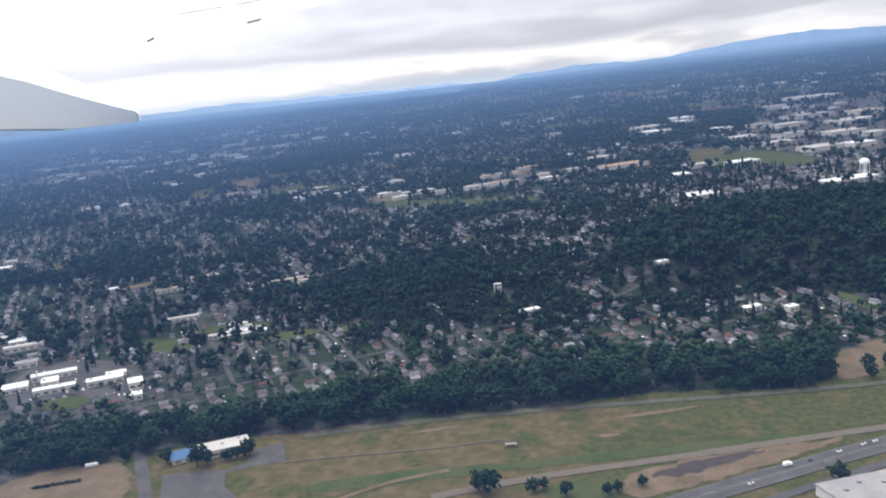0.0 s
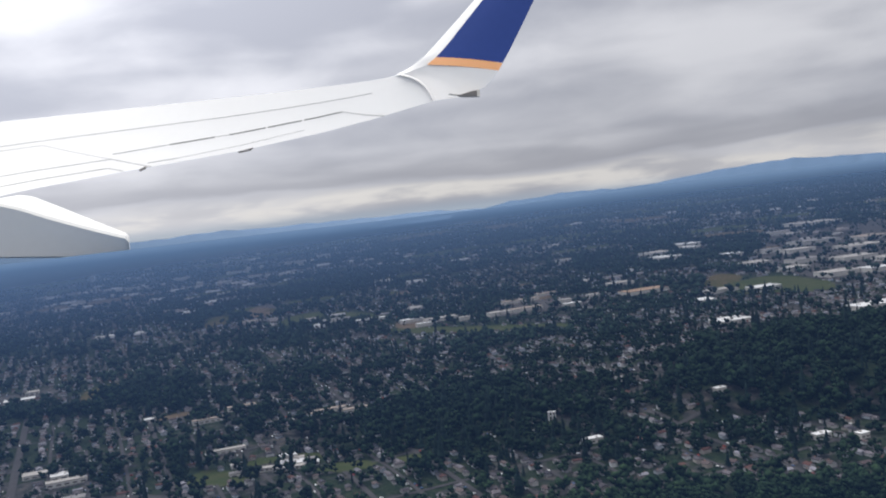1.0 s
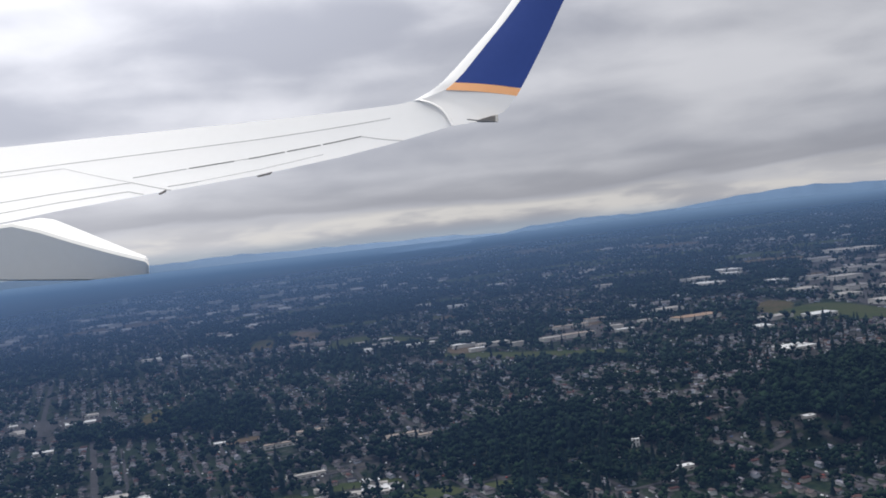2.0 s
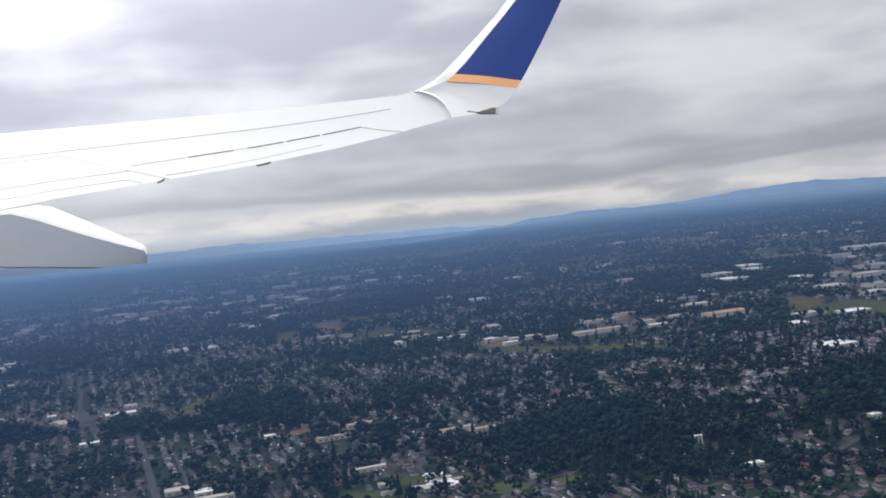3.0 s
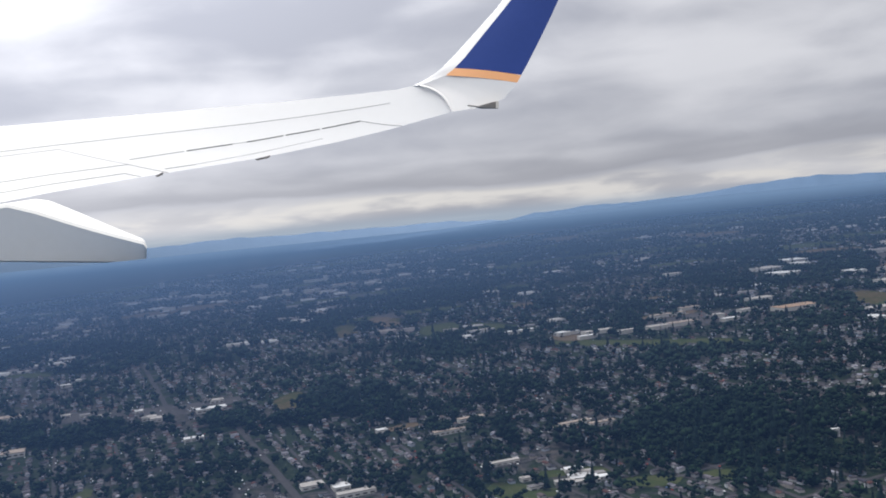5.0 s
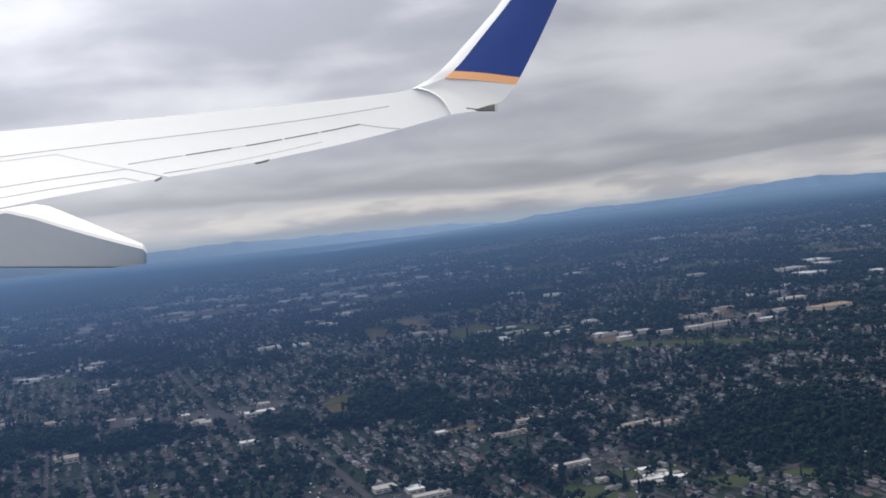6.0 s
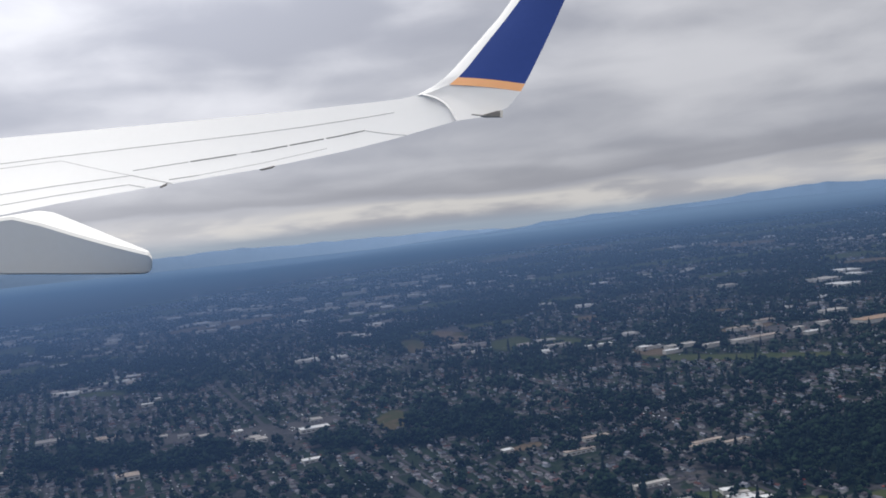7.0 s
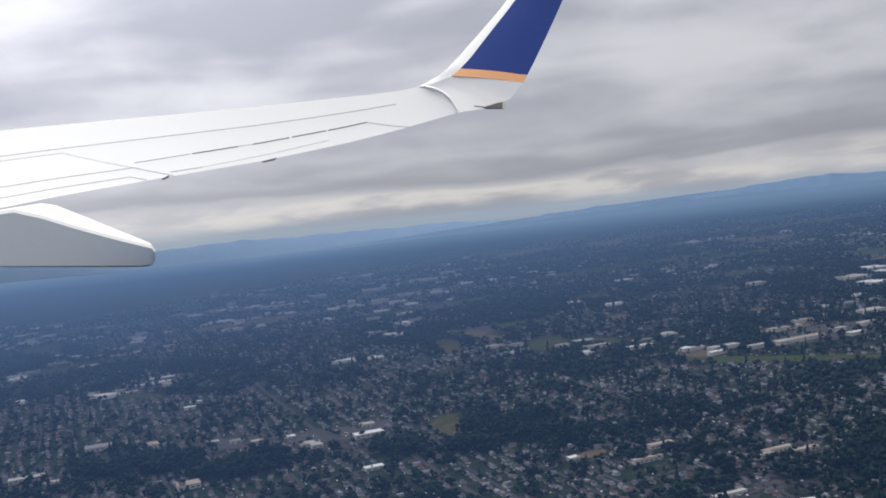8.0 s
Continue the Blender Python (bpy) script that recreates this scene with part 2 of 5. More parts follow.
def ground_material(name, green, built, share, scale=1.0):
    """Ground in three sizes of patches: green growth, and worn, paved or bare soil in the share of it that noise picks."""
    m = bpy.data.materials.new(name)
    m.use_nodes = True
    n, l = m.node_tree.nodes, m.node_tree.links
    b = n["Principled BSDF"]
    b.inputs["Roughness"].default_value, b.inputs["Specular IOR Level"].default_value = 0.95, 0.03
    tc = n.new("ShaderNodeTexCoord")

    def noise(size, detail=4.0):
        a = n.new("ShaderNodeTexNoise")
        a.inputs["Scale"].default_value, a.inputs["Detail"].default_value = size * scale, detail
        l.new(tc.outputs["Object"], a.inputs["Vector"])
        return a.outputs[0]

    def ramp(v, colours):
        r = n.new("ShaderNodeValToRGB")
        while len(r.color_ramp.elements) < len(colours):
            r.color_ramp.elements.new(0.5)
        for i, c in enumerate(colours):
            r.color_ramp.elements[i].position, r.color_ramp.elements[i].color = 0.34 + 0.32 * i / (len(colours) - 1), (*c, 1)
        l.new(v, r.inputs[0])
        return r.outputs[0]

    fine = noise(0.55, 5.0)
    add = n.new("ShaderNodeMath")
    add.operation = "MULTIPLY_ADD"
    l.new(noise(0.016), add.inputs[0])
    add.inputs[1].default_value = 0.5
    half = n.new("ShaderNodeMath")
    half.operation = "MULTIPLY"
    l.new(noise(0.11), half.inputs[0])
    half.inputs[1].default_value = 0.5
    l.new(half.outputs[0], add.inputs[2])
    pick = n.new("ShaderNodeMapRange")
    pick.interpolation_type = "SMOOTHSTEP"
    l.new(add.outputs[0], pick.inputs[0])
    pick.inputs[1].default_value, pick.inputs[2].default_value = 0.62 - 0.25 * share, 0.68 - 0.25 * share
    mix = n.new("ShaderNodeMix")
    mix.data_type = "RGBA"
    l.new(pick.outputs[0], mix.inputs[0])
    l.new(ramp(fine, green), mix.inputs[6])
    l.new(ramp(noise(0.35, 5.0), built), mix.inputs[7])
    l.new(mix.outputs[2], b.inputs["Base Color"])
    bp = n.new("ShaderNodeBump")
    bp.inputs["Strength"].default_value, bp.inputs["Distance"].default_value = 0.4, 0.15
    l.new(fine, bp.inputs["Height"])
    l.new(bp.outputs[0], b.inputs["Normal"])
    return m


M["ground"] = ground_material("suburban_ground", [(0.008, 0.015, 0.010), (0.014, 0.023, 0.013), (0.026, 0.033, 0.019)], [(0.018, 0.022, 0.022), (0.036, 0.036, 0.037), (0.064, 0.057, 0.053)], 0.50)
M["meadow"] = ground_material("dry_meadow", [(0.028, 0.035, 0.012), (0.040, 0.043, 0.016), (0.054, 0.050, 0.021)], [(0.046, 0.042, 0.017), (0.062, 0.050, 0.025), (0.080, 0.060, 0.034)], 0.55)


def haze_material():
    """Haze put into a blue sheet: sees through near by, thickens with distance."""
    m = bpy.data.materials.new("blue_haze_sheet")
    m.use_nodes = True
    nt = m.node_tree
    n, l = nt.nodes, nt.links
    n.remove(n["Principled BSDF"])
    geo = n.new("ShaderNodeNewGeometry")
    xyz = n.new("ShaderNodeSeparateXYZ")
    l.new(geo.outputs["Position"], xyz.inputs[0])
    def curve(v, stops):
        r = n.new("ShaderNodeValToRGB")
        m = n.new("ShaderNodeMapRange")
        l.new(v, m.inputs[0])
        m.inputs[1].default_value, m.inputs[2].default_value = 0.0, 2500.0
        l.new(m.outputs[0], r.inputs[0])
        while len(r.color_ramp.elements) < len(stops):
            r.color_ramp.elements.new(0.5)
        for e, (at, c) in zip(r.color_ramp.elements, stops):
            e.position, e.color = at / 2500.0, (*c, 1)
        return r.outputs[0]

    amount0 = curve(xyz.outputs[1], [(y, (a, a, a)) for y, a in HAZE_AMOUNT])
    # denser to the west: the brighter veil on that side, put into the sheet
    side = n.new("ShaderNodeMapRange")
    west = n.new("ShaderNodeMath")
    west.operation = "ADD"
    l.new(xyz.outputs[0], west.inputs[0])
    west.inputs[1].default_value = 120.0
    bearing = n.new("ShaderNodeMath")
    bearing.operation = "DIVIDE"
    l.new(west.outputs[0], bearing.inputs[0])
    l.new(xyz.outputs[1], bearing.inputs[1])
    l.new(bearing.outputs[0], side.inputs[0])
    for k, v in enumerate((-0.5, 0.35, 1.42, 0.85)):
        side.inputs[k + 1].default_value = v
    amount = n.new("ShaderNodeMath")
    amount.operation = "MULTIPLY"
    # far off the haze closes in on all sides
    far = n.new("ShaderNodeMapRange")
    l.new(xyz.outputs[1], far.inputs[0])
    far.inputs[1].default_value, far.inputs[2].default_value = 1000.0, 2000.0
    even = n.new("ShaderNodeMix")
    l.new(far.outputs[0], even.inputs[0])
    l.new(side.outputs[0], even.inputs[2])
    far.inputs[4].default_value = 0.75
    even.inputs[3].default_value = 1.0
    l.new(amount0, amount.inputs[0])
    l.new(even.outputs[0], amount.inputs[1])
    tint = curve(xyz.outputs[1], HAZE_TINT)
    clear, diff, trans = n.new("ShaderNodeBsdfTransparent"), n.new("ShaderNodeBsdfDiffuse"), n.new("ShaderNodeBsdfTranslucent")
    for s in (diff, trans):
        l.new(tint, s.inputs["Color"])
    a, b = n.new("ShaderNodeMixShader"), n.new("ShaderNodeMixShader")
    a.inputs[0].default_value = 0.35
    l.new(diff.outputs[0], a.inputs[1])
    l.new(trans.outputs[0], a.inputs[2])
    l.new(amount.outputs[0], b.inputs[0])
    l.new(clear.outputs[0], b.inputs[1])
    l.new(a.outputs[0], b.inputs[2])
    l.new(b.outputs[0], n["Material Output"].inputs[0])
    return m


# opacity and colour painted on the haze sheet at each distance
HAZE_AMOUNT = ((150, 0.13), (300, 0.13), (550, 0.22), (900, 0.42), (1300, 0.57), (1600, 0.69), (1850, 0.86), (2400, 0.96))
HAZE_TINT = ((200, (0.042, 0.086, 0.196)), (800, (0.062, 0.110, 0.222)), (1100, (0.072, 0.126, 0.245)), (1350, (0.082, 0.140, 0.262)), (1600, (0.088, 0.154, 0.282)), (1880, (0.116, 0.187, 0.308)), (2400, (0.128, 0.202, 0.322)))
M["haze"] = haze_material()


# ---- mesh helpers ----
def from_arrays(name, verts, faces, mats, ids=None, smooth=False):
    """A mesh from arrays of corners and of faces that all have the same number of corners."""
    verts, faces = np.asarray(verts, np.float32), np.asarray(faces, np.int32)
    me = bpy.data.meshes.new(name)
    k = faces.shape[1]
    me.vertices.add(len(verts))
    me.vertices.foreach_set("co", verts.ravel())
    me.loops.add(faces.size)
    me.loops.foreach_set("vertex_index", faces.ravel())
    me.polygons.add(len(faces))
    me.polygons.foreach_set("loop_start", np.arange(0, faces.size, k, dtype=np.int32))
    if ids is not None:
        me.polygons.foreach_set("material_index", np.asarray(ids, np.int32))
    if smooth:
        me.polygons.foreach_set("use_smooth", np.ones(len(faces), bool))
    me.update(calc_edges=True)
    for m in mats:
        me.materials.append(M[m])
    return me


def part(name, bm, material, parent, label=""):
    me = bpy.data.meshes.new(name)
    bmesh.ops.recalc_face_normals(bm, faces=bm.faces)
    bm.to_mesh(me)
    bm.free()
    me.materials.append(M[material])
    ob = new(name, me)
    ob.parent = parent
    if label:
        tagged(ob, label)
    return ob


def box(bm, x, y, z, sx, sy, sz, bevel=0.0, turn=None):
    """A box with its base's centre at x, y, z."""
    r = bmesh.ops.create_cube(bm, size=1.0)
    for v in r["verts"]:
        v.co = Vector((v.co.x * sx, v.co.y * sy, (v.co.z + 0.5) * sz))
        if turn is not None:
            v.co = turn @ v.co
        v.co += Vector((x, y, z))
    if bevel:
        es = list({e for v in r["verts"] for e in v.link_edges})
        bmesh.ops.bevel(bm, geom=es, offset=bevel, segments=1, affect="EDGES")
    return bm


def tube(bm, a, b, ra, rb, sides=8):
    a, b = Vector(a), Vector(b)
    r = bmesh.ops.create_cone(bm, cap_ends=True, segments=sides, radius1=ra, radius2=rb, depth=(b - a).length)
    q = (b - a).to_track_quat("Z", "Y").to_matrix().to_4x4()
    bmesh.ops.transform(bm, matrix=Matrix.Translation((a + b) / 2) @ q, verts=r["verts"])
    return bm


# ---- the lie of the land ----
Z0, SX, SY = -101.39, 0.01219, 0.04177


def land(x, y):
    """The ground's height: an even rise to the crest, then falling away to one side and rising on to the other."""
    x, y = np.asarray(x, float), np.asarray(y, float)
    near = np.minimum(y, 1900.0)
    over = np.maximum(y - 1900.0, 0.0)
    side = np.clip((x / np.maximum(y, 200.0) + 0.29) / 0.6, 0.0, 1.0)
    side = side * side * (3 - 2 * side)
    slope = -0.024 + side * 0.034
    z = Z0 + SX * np.clip(x, -1200, 1200) + SY * near + over * slope
    # a hollow round the school, and a wooded hill to the east
    hollow = 2.6 * np.exp(-((x + 95) / 42) ** 2 - ((y - 352) / 20) ** 2)
    ease = lambda v: v * v * (3 - 2 * v)
    hill = 10.0 * ease(np.clip((y - 328) / 30, 0, 1)) * ease(np.clip((495 - y) / 80, 0, 1)) * ease(np.clip((x - 30) / 38, 0, 1)) * np.clip((300 - x) / 80, 0, 1)
    return z - hollow + hill


def grid_sheet(xs, ys, lift=0.0):
    X, Y = np.meshgrid(xs, ys)
    Z = land(X, Y) + lift
    v = np.stack([X, Y, Z], -1).reshape(-1, 3)
    i = np.arange(len(ys) - 1)[:, None] * len(xs) + np.arange(len(xs) - 1)[None]
    f = np.stack([i, i + 1, i + 1 + len(xs), i + len(xs)], -1).reshape(-1, 4)
    return v, f


gv, gf = grid_sheet(np.concatenate([np.linspace(-4200, -1300, 30), np.linspace(-1200, -220, 34), np.linspace(-200, 260, 78), np.linspace(285, 1200, 32), np.linspace(1300, 4200, 30)]),
                    np.concatenate([np.linspace(-3000, 0, 12), np.linspace(100, 250, 6), np.linspace(260, 560, 51), np.linspace(585, 1900, 46), np.linspace(1940, 4400, 62)]))
tagged(new("ground", from_arrays("ground", gv, gf, ["ground"], smooth=True)), "suburban ground of grass, soil and worn paving", "ground", kind="structure")

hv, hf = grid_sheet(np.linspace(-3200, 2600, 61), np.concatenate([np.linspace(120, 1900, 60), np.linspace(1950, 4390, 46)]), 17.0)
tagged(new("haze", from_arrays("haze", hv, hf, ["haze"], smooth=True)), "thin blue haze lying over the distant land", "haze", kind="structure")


def noise2(x, y, size, seed):
    """Smooth value noise in the plane, 0 to 1."""
    r = np.random.RandomState(seed).rand(64, 64)
    u, v = np.asarray(x) / size + 1000, np.asarray(y) / size + 1000
    i, j = np.floor(u).astype(int), np.floor(v).astype(int)
    a, b = u - i, v - j
    a, b = a * a * (3 - 2 * a), b * b * (3 - 2 * b)
    g = lambda p, q: r[p % 64, q % 64]
    return (g(i, j) * (1 - a) + g(i + 1, j) * a) * (1 - b) + (g(i, j + 1) * (1 - a) + g(i + 1, j + 1) * a) * b


def wildness(x, y):
    """How wooded the land is, 0 to 1: woods, clearings and a denser town to the west."""
    town = np.clip((-110 - np.asarray(x)) / 90, 0, 1) * np.clip((950 - np.asarray(y)) / 250, 0, 1)
    return noise2(x, y, 24, 54) * 0.42 + noise2(x, y, 58, 55) * 0.4 + noise2(x, y, 190, 56) * 0.18 - 0.09 * town - 0.06 * np.clip((362 - np.asarray(y)) / 15, 0, 1) * np.clip((60 - np.asarray(x)) / 30, 0, 1)


# a raster of the land's use, 1.6 m a cell: 0 houses, 1 woods, 2 open, 3 built over, 4 main streets
CELL, X_MIN, Y_MIN = 1.6, -1400.0, 150.0
NX, NY = 1500, 1180
use = np.zeros((NY, NX), np.int8)
CX, CY = np.meshgrid(X_MIN + (np.arange(NX) + 0.5) * CELL, Y_MIN + (np.arange(NY) + 0.5) * CELL)


def mark(poly, value):
    p = np.array(poly, float)
    x0, y0 = p.min(0)
    x1, y1 = p.max(0)
    i0, i1 = [int(np.clip((v - X_MIN) / CELL, 0, NX)) for v in (x0 - 3, x1 + 3)]
    j0, j1 = [int(np.clip((v - Y_MIN) / CELL, 0, NY)) for v in (y0 - 3, y1 + 3)]
    x, y = CX[j0:j1, i0:i1], CY[j0:j1, i0:i1]
    inside = np.zeros(x.shape, bool)
    for a, b in zip(p, np.roll(p, -1, 0)):
        if a[1] != b[1]:
            inside ^= ((a[1] > y) != (b[1] > y)) & (x < (b[0] - a[0]) * (y - a[1]) / (b[1] - a[1]) + a[0])
    use[j0:j1, i0:i1][inside] = value


def use_at(x, y):
    i = np.clip(((np.asarray(x) - X_MIN) / CELL).astype(int), 0, NX - 1)
    j = np.clip(((np.asarray(y) - Y_MIN) / CELL).astype(int), 0, NY - 1)
    return use[j, i]


def wood(poly):
    """Woodland, broken by a few clearings that houses fill."""
    mark(poly, 1)


LIFT = {"meadow": 0.05, "green": 0.12, "dry": 0.16, "paved": 0.14, "soil": 0.18}
PATCH_NAME = {"meadow": ("meadow", "dry olive and yellow meadow grass"), "green": ("lawn", "mown green grass field"), "dry": ("bare_field", "dry tan field of bare soil and straw"),
              "paved": ("car_park", "worn grey asphalt parking ground"), "soil": ("soil_bed", "dark tilled soil bed")}


def patch(kind, poly):
    """A field or paved ground, its outline softened and uneven."""
    mark(poly, 3 if kind == "paved" else 2)
    p = np.array(poly, float)
    if kind != "paved":
        for _ in range(3):
            q = np.roll(p, -1, 0)
            p = np.stack([0.75 * p + 0.25 * q, 0.25 * p + 0.75 * q], 1).reshape(-1, 2)
        # the edge wanders
        size = min(np.ptp(p[:, 0]), np.ptp(p[:, 1]))
        p = p + np.stack([noise2(p[:, 0], p[:, 1], 2.6, k) - 0.5 for k in (71, 72)], 1) * min(3.0, 0.22 * size)
    bm = bmesh.new()
    vs = [bm.verts.new((x, y, float(land(x, y)) + LIFT[kind])) for x, y in p]
    f = bm.faces.new(vs)
    if f.normal.z < 0:
        f.normal_flip()
    bmesh.ops.triangulate(bm, faces=[f])
    name, label = PATCH_NAME[kind]
    me = bpy.data.meshes.new(name)
    bm.to_mesh(me)
    bm.free()
    me.materials.append(M[kind])
    tagged(new(name, me), label, name.replace("_", " "), kind="structure")


def smooth_line(pts, step=4.0):
    p = np.array(pts, float)
    d = np.concatenate([[0], np.cumsum(np.hypot(*np.diff(p, axis=0).T))])
    s = np.linspace(0, d[-1], max(2, int(d[-1] / step)))
    q = np.stack([np.interp(s, d, p[:, k]) for k in (0, 1)], 1)
    for _ in range(4):
        q[1:-1] = (q[:-2] + 2 * q[1:-1] + q[2:]) / 4
    return q


def ribbon(q, width, lift):
    t = np.gradient(q, axis=0)
    t /= np.hypot(*t.T)[:, None]
    nrm = np.stack([-t[:, 1], t[:, 0]], 1) * width / 2
    v = []
    for s in (1, -1):
        e = q + s * nrm
        v.append(np.column_stack([e, land(e[:, 0], e[:, 1]) + lift]))
    k = len(q)
    f = [(i, i + k, i + k + 1, i + 1) for i in range(k - 1)]
    return np.concatenate(v), np.array(f)


STRIP_LOOK = {"trail": ("gravel", 0.22, "pale gravel trail across the meadow"), "levee_path": ("reeds", 0.2, "grey-green grassy bank path beside the wood"), "gravel_track": ("gravel", 0.21, "wide pale gravel track"),
              "dry_grass_strip": ("dry", 0.2, "strip of dry straw-coloured grass"), "driveway": ("paved", 0.2, "grey asphalt driveway"), "highway": ("paved", 0.26, "grey asphalt highway with painted lines"),
              "service_road": ("paved", 0.25, "grey asphalt service road"), "freeway_far": ("street", 0.3, "pale far-off freeway")}


def strip(kind, width, pts):
    q = smooth_line(pts)
    m, lift, label = STRIP_LOOK[kind]
    v, f = ribbon(q, width, lift)
    ob = tagged(new(kind.replace("_far", ""), from_arrays(kind, v, f, [m])), label, "road" if "way" in kind or "road" in kind else "path", kind="structure")
    a, b = q - np.array([0, width / 2]), q + np.array([0, width / 2])
    mark(np.concatenate([a, b[::-1]]), 2)
    if kind == "highway":
        t = np.gradient(q, axis=0)
        t /= np.hypot(*t.T)[:, None]
        for off in (-0.25, 0.25, -3.0, 3.0):
            v, f = ribbon(q + off * np.stack([-t[:, 1], t[:, 0]], 1), 0.05, lift + 0.02)
            part_ob = new("edge_line", from_arrays("edge_line", v, f, ["line"]))
            part_ob.parent = ob


# ---- the wing ----
WD = 4150.0
WK = WD / 16.48


def wp(px, py, d=0.0):
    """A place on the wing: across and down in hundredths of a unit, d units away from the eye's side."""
    g = (1 + d * WK / WD) * WK / 100
    return Vector(((px - 784) * g, (441 - py) * g, -d * WK))


def loft(rings, close=True, caps=True):
    """A skin over rings of the same number of places."""
    bm = bmesh.new()
    rows = [[bm.verts.new(p) for p in r] for r in rings]
    k = len(rows[0])
    for a, b in zip(rows, rows[1:]):
        for i in range(k if close else k - 1):
            bm.faces.new((a[i], a[(i + 1) % k], b[(i + 1) % k], b[i]))
    if caps and close:
        bm.faces.new(rows[0])
        bm.faces.new(rows[-1][::-1])
    return bm


def shade_smooth(ob, angle=35):
    ob.data.polygons.foreach_set("use_smooth", [True] * len(ob.data.polygons))
    ob.data.set_sharp_from_angle(angle=radians(angle))
    return ob


EDGE_X = (-260, 0, 90, 280, 460, 600, 686, 795)
TRAIL_Y = (415, 372, 354, 322, 293, 264, 243, 212)
LEAD_X = (-260, 0, 300, 500, 640, 700, 740)
LEAD_Y = (258, 238, 212, 194, 179.5, 172.5, 163)


def wing_point(s, f, lift=0.0):
    """On the wing's upper skin: s along the span (0 inboard, 1 tip), f from leading to trailing edge."""
    xl, xt = -260 + 1000 * s, -260 + 1055 * s
    yl, yt = np.interp(xl, LEAD_X, LEAD_Y), np.interp(xt, EDGE_X, TRAIL_Y)
    chord = 1.5 - 1.2 * s
    base = -0.75 + 0.75 * s
    bulge = 0.06 * (1 - s * 0.6) * math.sin(math.pi * min(1, f * 1.15)) * (1 - f)
    x, y = xl + (xt - xl) * f, yl + (yt - yl) * f
    # the tip's end is rounded
    tip = max(0.0, (s - 0.93) / 0.07) ** 2 * math.sin(math.pi * f ** 0.8)
    x, y = x + 13 * tip, y - 6 * tip
    return wp(x, y - bulge * 12, base + chord * (1 - f) - lift)


def build_wing():
    root = tagged(new("aircraft_wing"), "white airliner wing with a blue winglet, seen from behind", "aircraft wing")
    root.matrix_world = pose(-99.61, -1.57, 9.93, 90 - 1.30, 4.90, 0) @ Matrix.Translation((0, 0, -WD))
    spans = np.linspace(0, 1, 49)
    fs = (0, 0.02, 0.06, 0.12, 0.2, 0.3, 0.45, 0.6, 0.75, 0.88, 1.0)
    rings = []
    for s in spans:
        top = [wing_point(s, f) for f in fs]
        low = []
        for f in (0.9, 0.6, 0.3, 0.1):
            p = wing_point(s, f)
            deep = (1 - s * 0.75) * (0.06 if f > 0.8 else 0.3)
            low.append(p + Vector((0, -deep * WK * (0.35 + (1 - f) * 0.3), 0)))
        rings.append(top + low)
    shade_smooth(part("wing_skin", loft(rings), "wing_white", root, "glossy white upper skin"), 50)

    def seam(s0, f0, s1, f1, width, name="panel_seam", material="seam"):
        rows = []
        for k in np.linspace(0, 1, 24):
            s, f = s0 + (s1 - s0) * k, f0 + (f1 - f0) * k
            c = wing_point(s, f, 0.012)
            d = (wing_point(min(1, s + 0.01), f + 0.01 * (f1 - f0) / (s1 - s0 + 1e-9) if abs(s1 - s0) > 0.02 else f + 0.01, 0.012) - c) if abs(s1 - s0) > 0.02 else (wing_point(s, f + 0.01 * np.sign(f1 - f0), 0.012) - c)
            side = Vector((-d.y, d.x, 0)).normalized() * width * WK / 200
            rows.append((c + side, c - side))
        bm = bmesh.new()
        vs = [[bm.verts.new(p) for p in r] for r in rows]
        for a, b in zip(vs, vs[1:]):
            bm.faces.new((a[0], a[1], b[1], b[0]))
        return part(name, bm, material, root)

    sx = lambda px: (px + 260) / 1030
    seam(0.0, 0.335, sx(695), 0.36, 1.1)
    seam(sx(-200), 0.39, sx(105), 0.41, 0.8)
    for a, b in ((222, 318), (322, 402), (428, 492), (496, 556), (560, 628)):
        seam(sx(a), 0.70 - 0.0001 * (a - 222), sx(b), 0.70 - 0.0001 * (b - 222), 2.0 if a > 300 else 1.3, "hinge_gap", "seam" if a < 300 else "gap")
    seam(sx(402), 0.68, sx(428), 0.68, 0.8)
    seam(sx(628), 0.66, sx(684), 1.0, 1.2)
    seam(sx(105), 0.41, sx(218), 0.77, 0.7)
    seam(sx(218), 0.77, sx(281), 1.0, 1.2)
    seam(0.0, 0.70, sx(218), 0.77, 1.2)
    seam(0.0, 0.845, sx(208), 0.90, 1.2)
    seam(sx(208), 0.90, sx(234), 0.99, 1.3)
    seam(sx(277), 0.93, sx(330), 0.935, 1.3, "tab_gap")
    seam(sx(330), 0.935, sx(552), 0.87, 0.7, "tab_gap")
    # dark ends of the control surfaces
    for px, w in ((460, 14), (278, 7)):
        y = float(np.interp(px, EDGE_X, TRAIL_Y))
        d = -0.75 + 0.75 * sx(px) - 0.02
        ring = lambda q, dd: [wp(px - w + q, y + 3, dd), wp(px + w + q, y - 4, dd), wp(px + w * 0.6 + q, y + 1, dd), wp(px - w * 0.7 + q, y + 5, dd)]
        part("actuator_fairing", loft([ring(0, d), ring(2, d + 0.15)]), "dark_metal", root, "dark actuator fairing")

    # the winglet: sections that sweep up and out from the tip, leaning back
    fin_y = np.array((-140, 0, 30, 69, 116, 134, 148, 158, 166), float)
    outer = np.array((994, 896, 874, 839, 796, 778, 760, 744, 727), float)
    inner = np.array((1008, 911, 888, 856, 818, 801, 784, 760, 735), float)
    trail = np.array((1053, 985, 971, 952, 928, 918, 910, 900, 880), float)
    lean = lambda y: 0.005 * (167 - y)

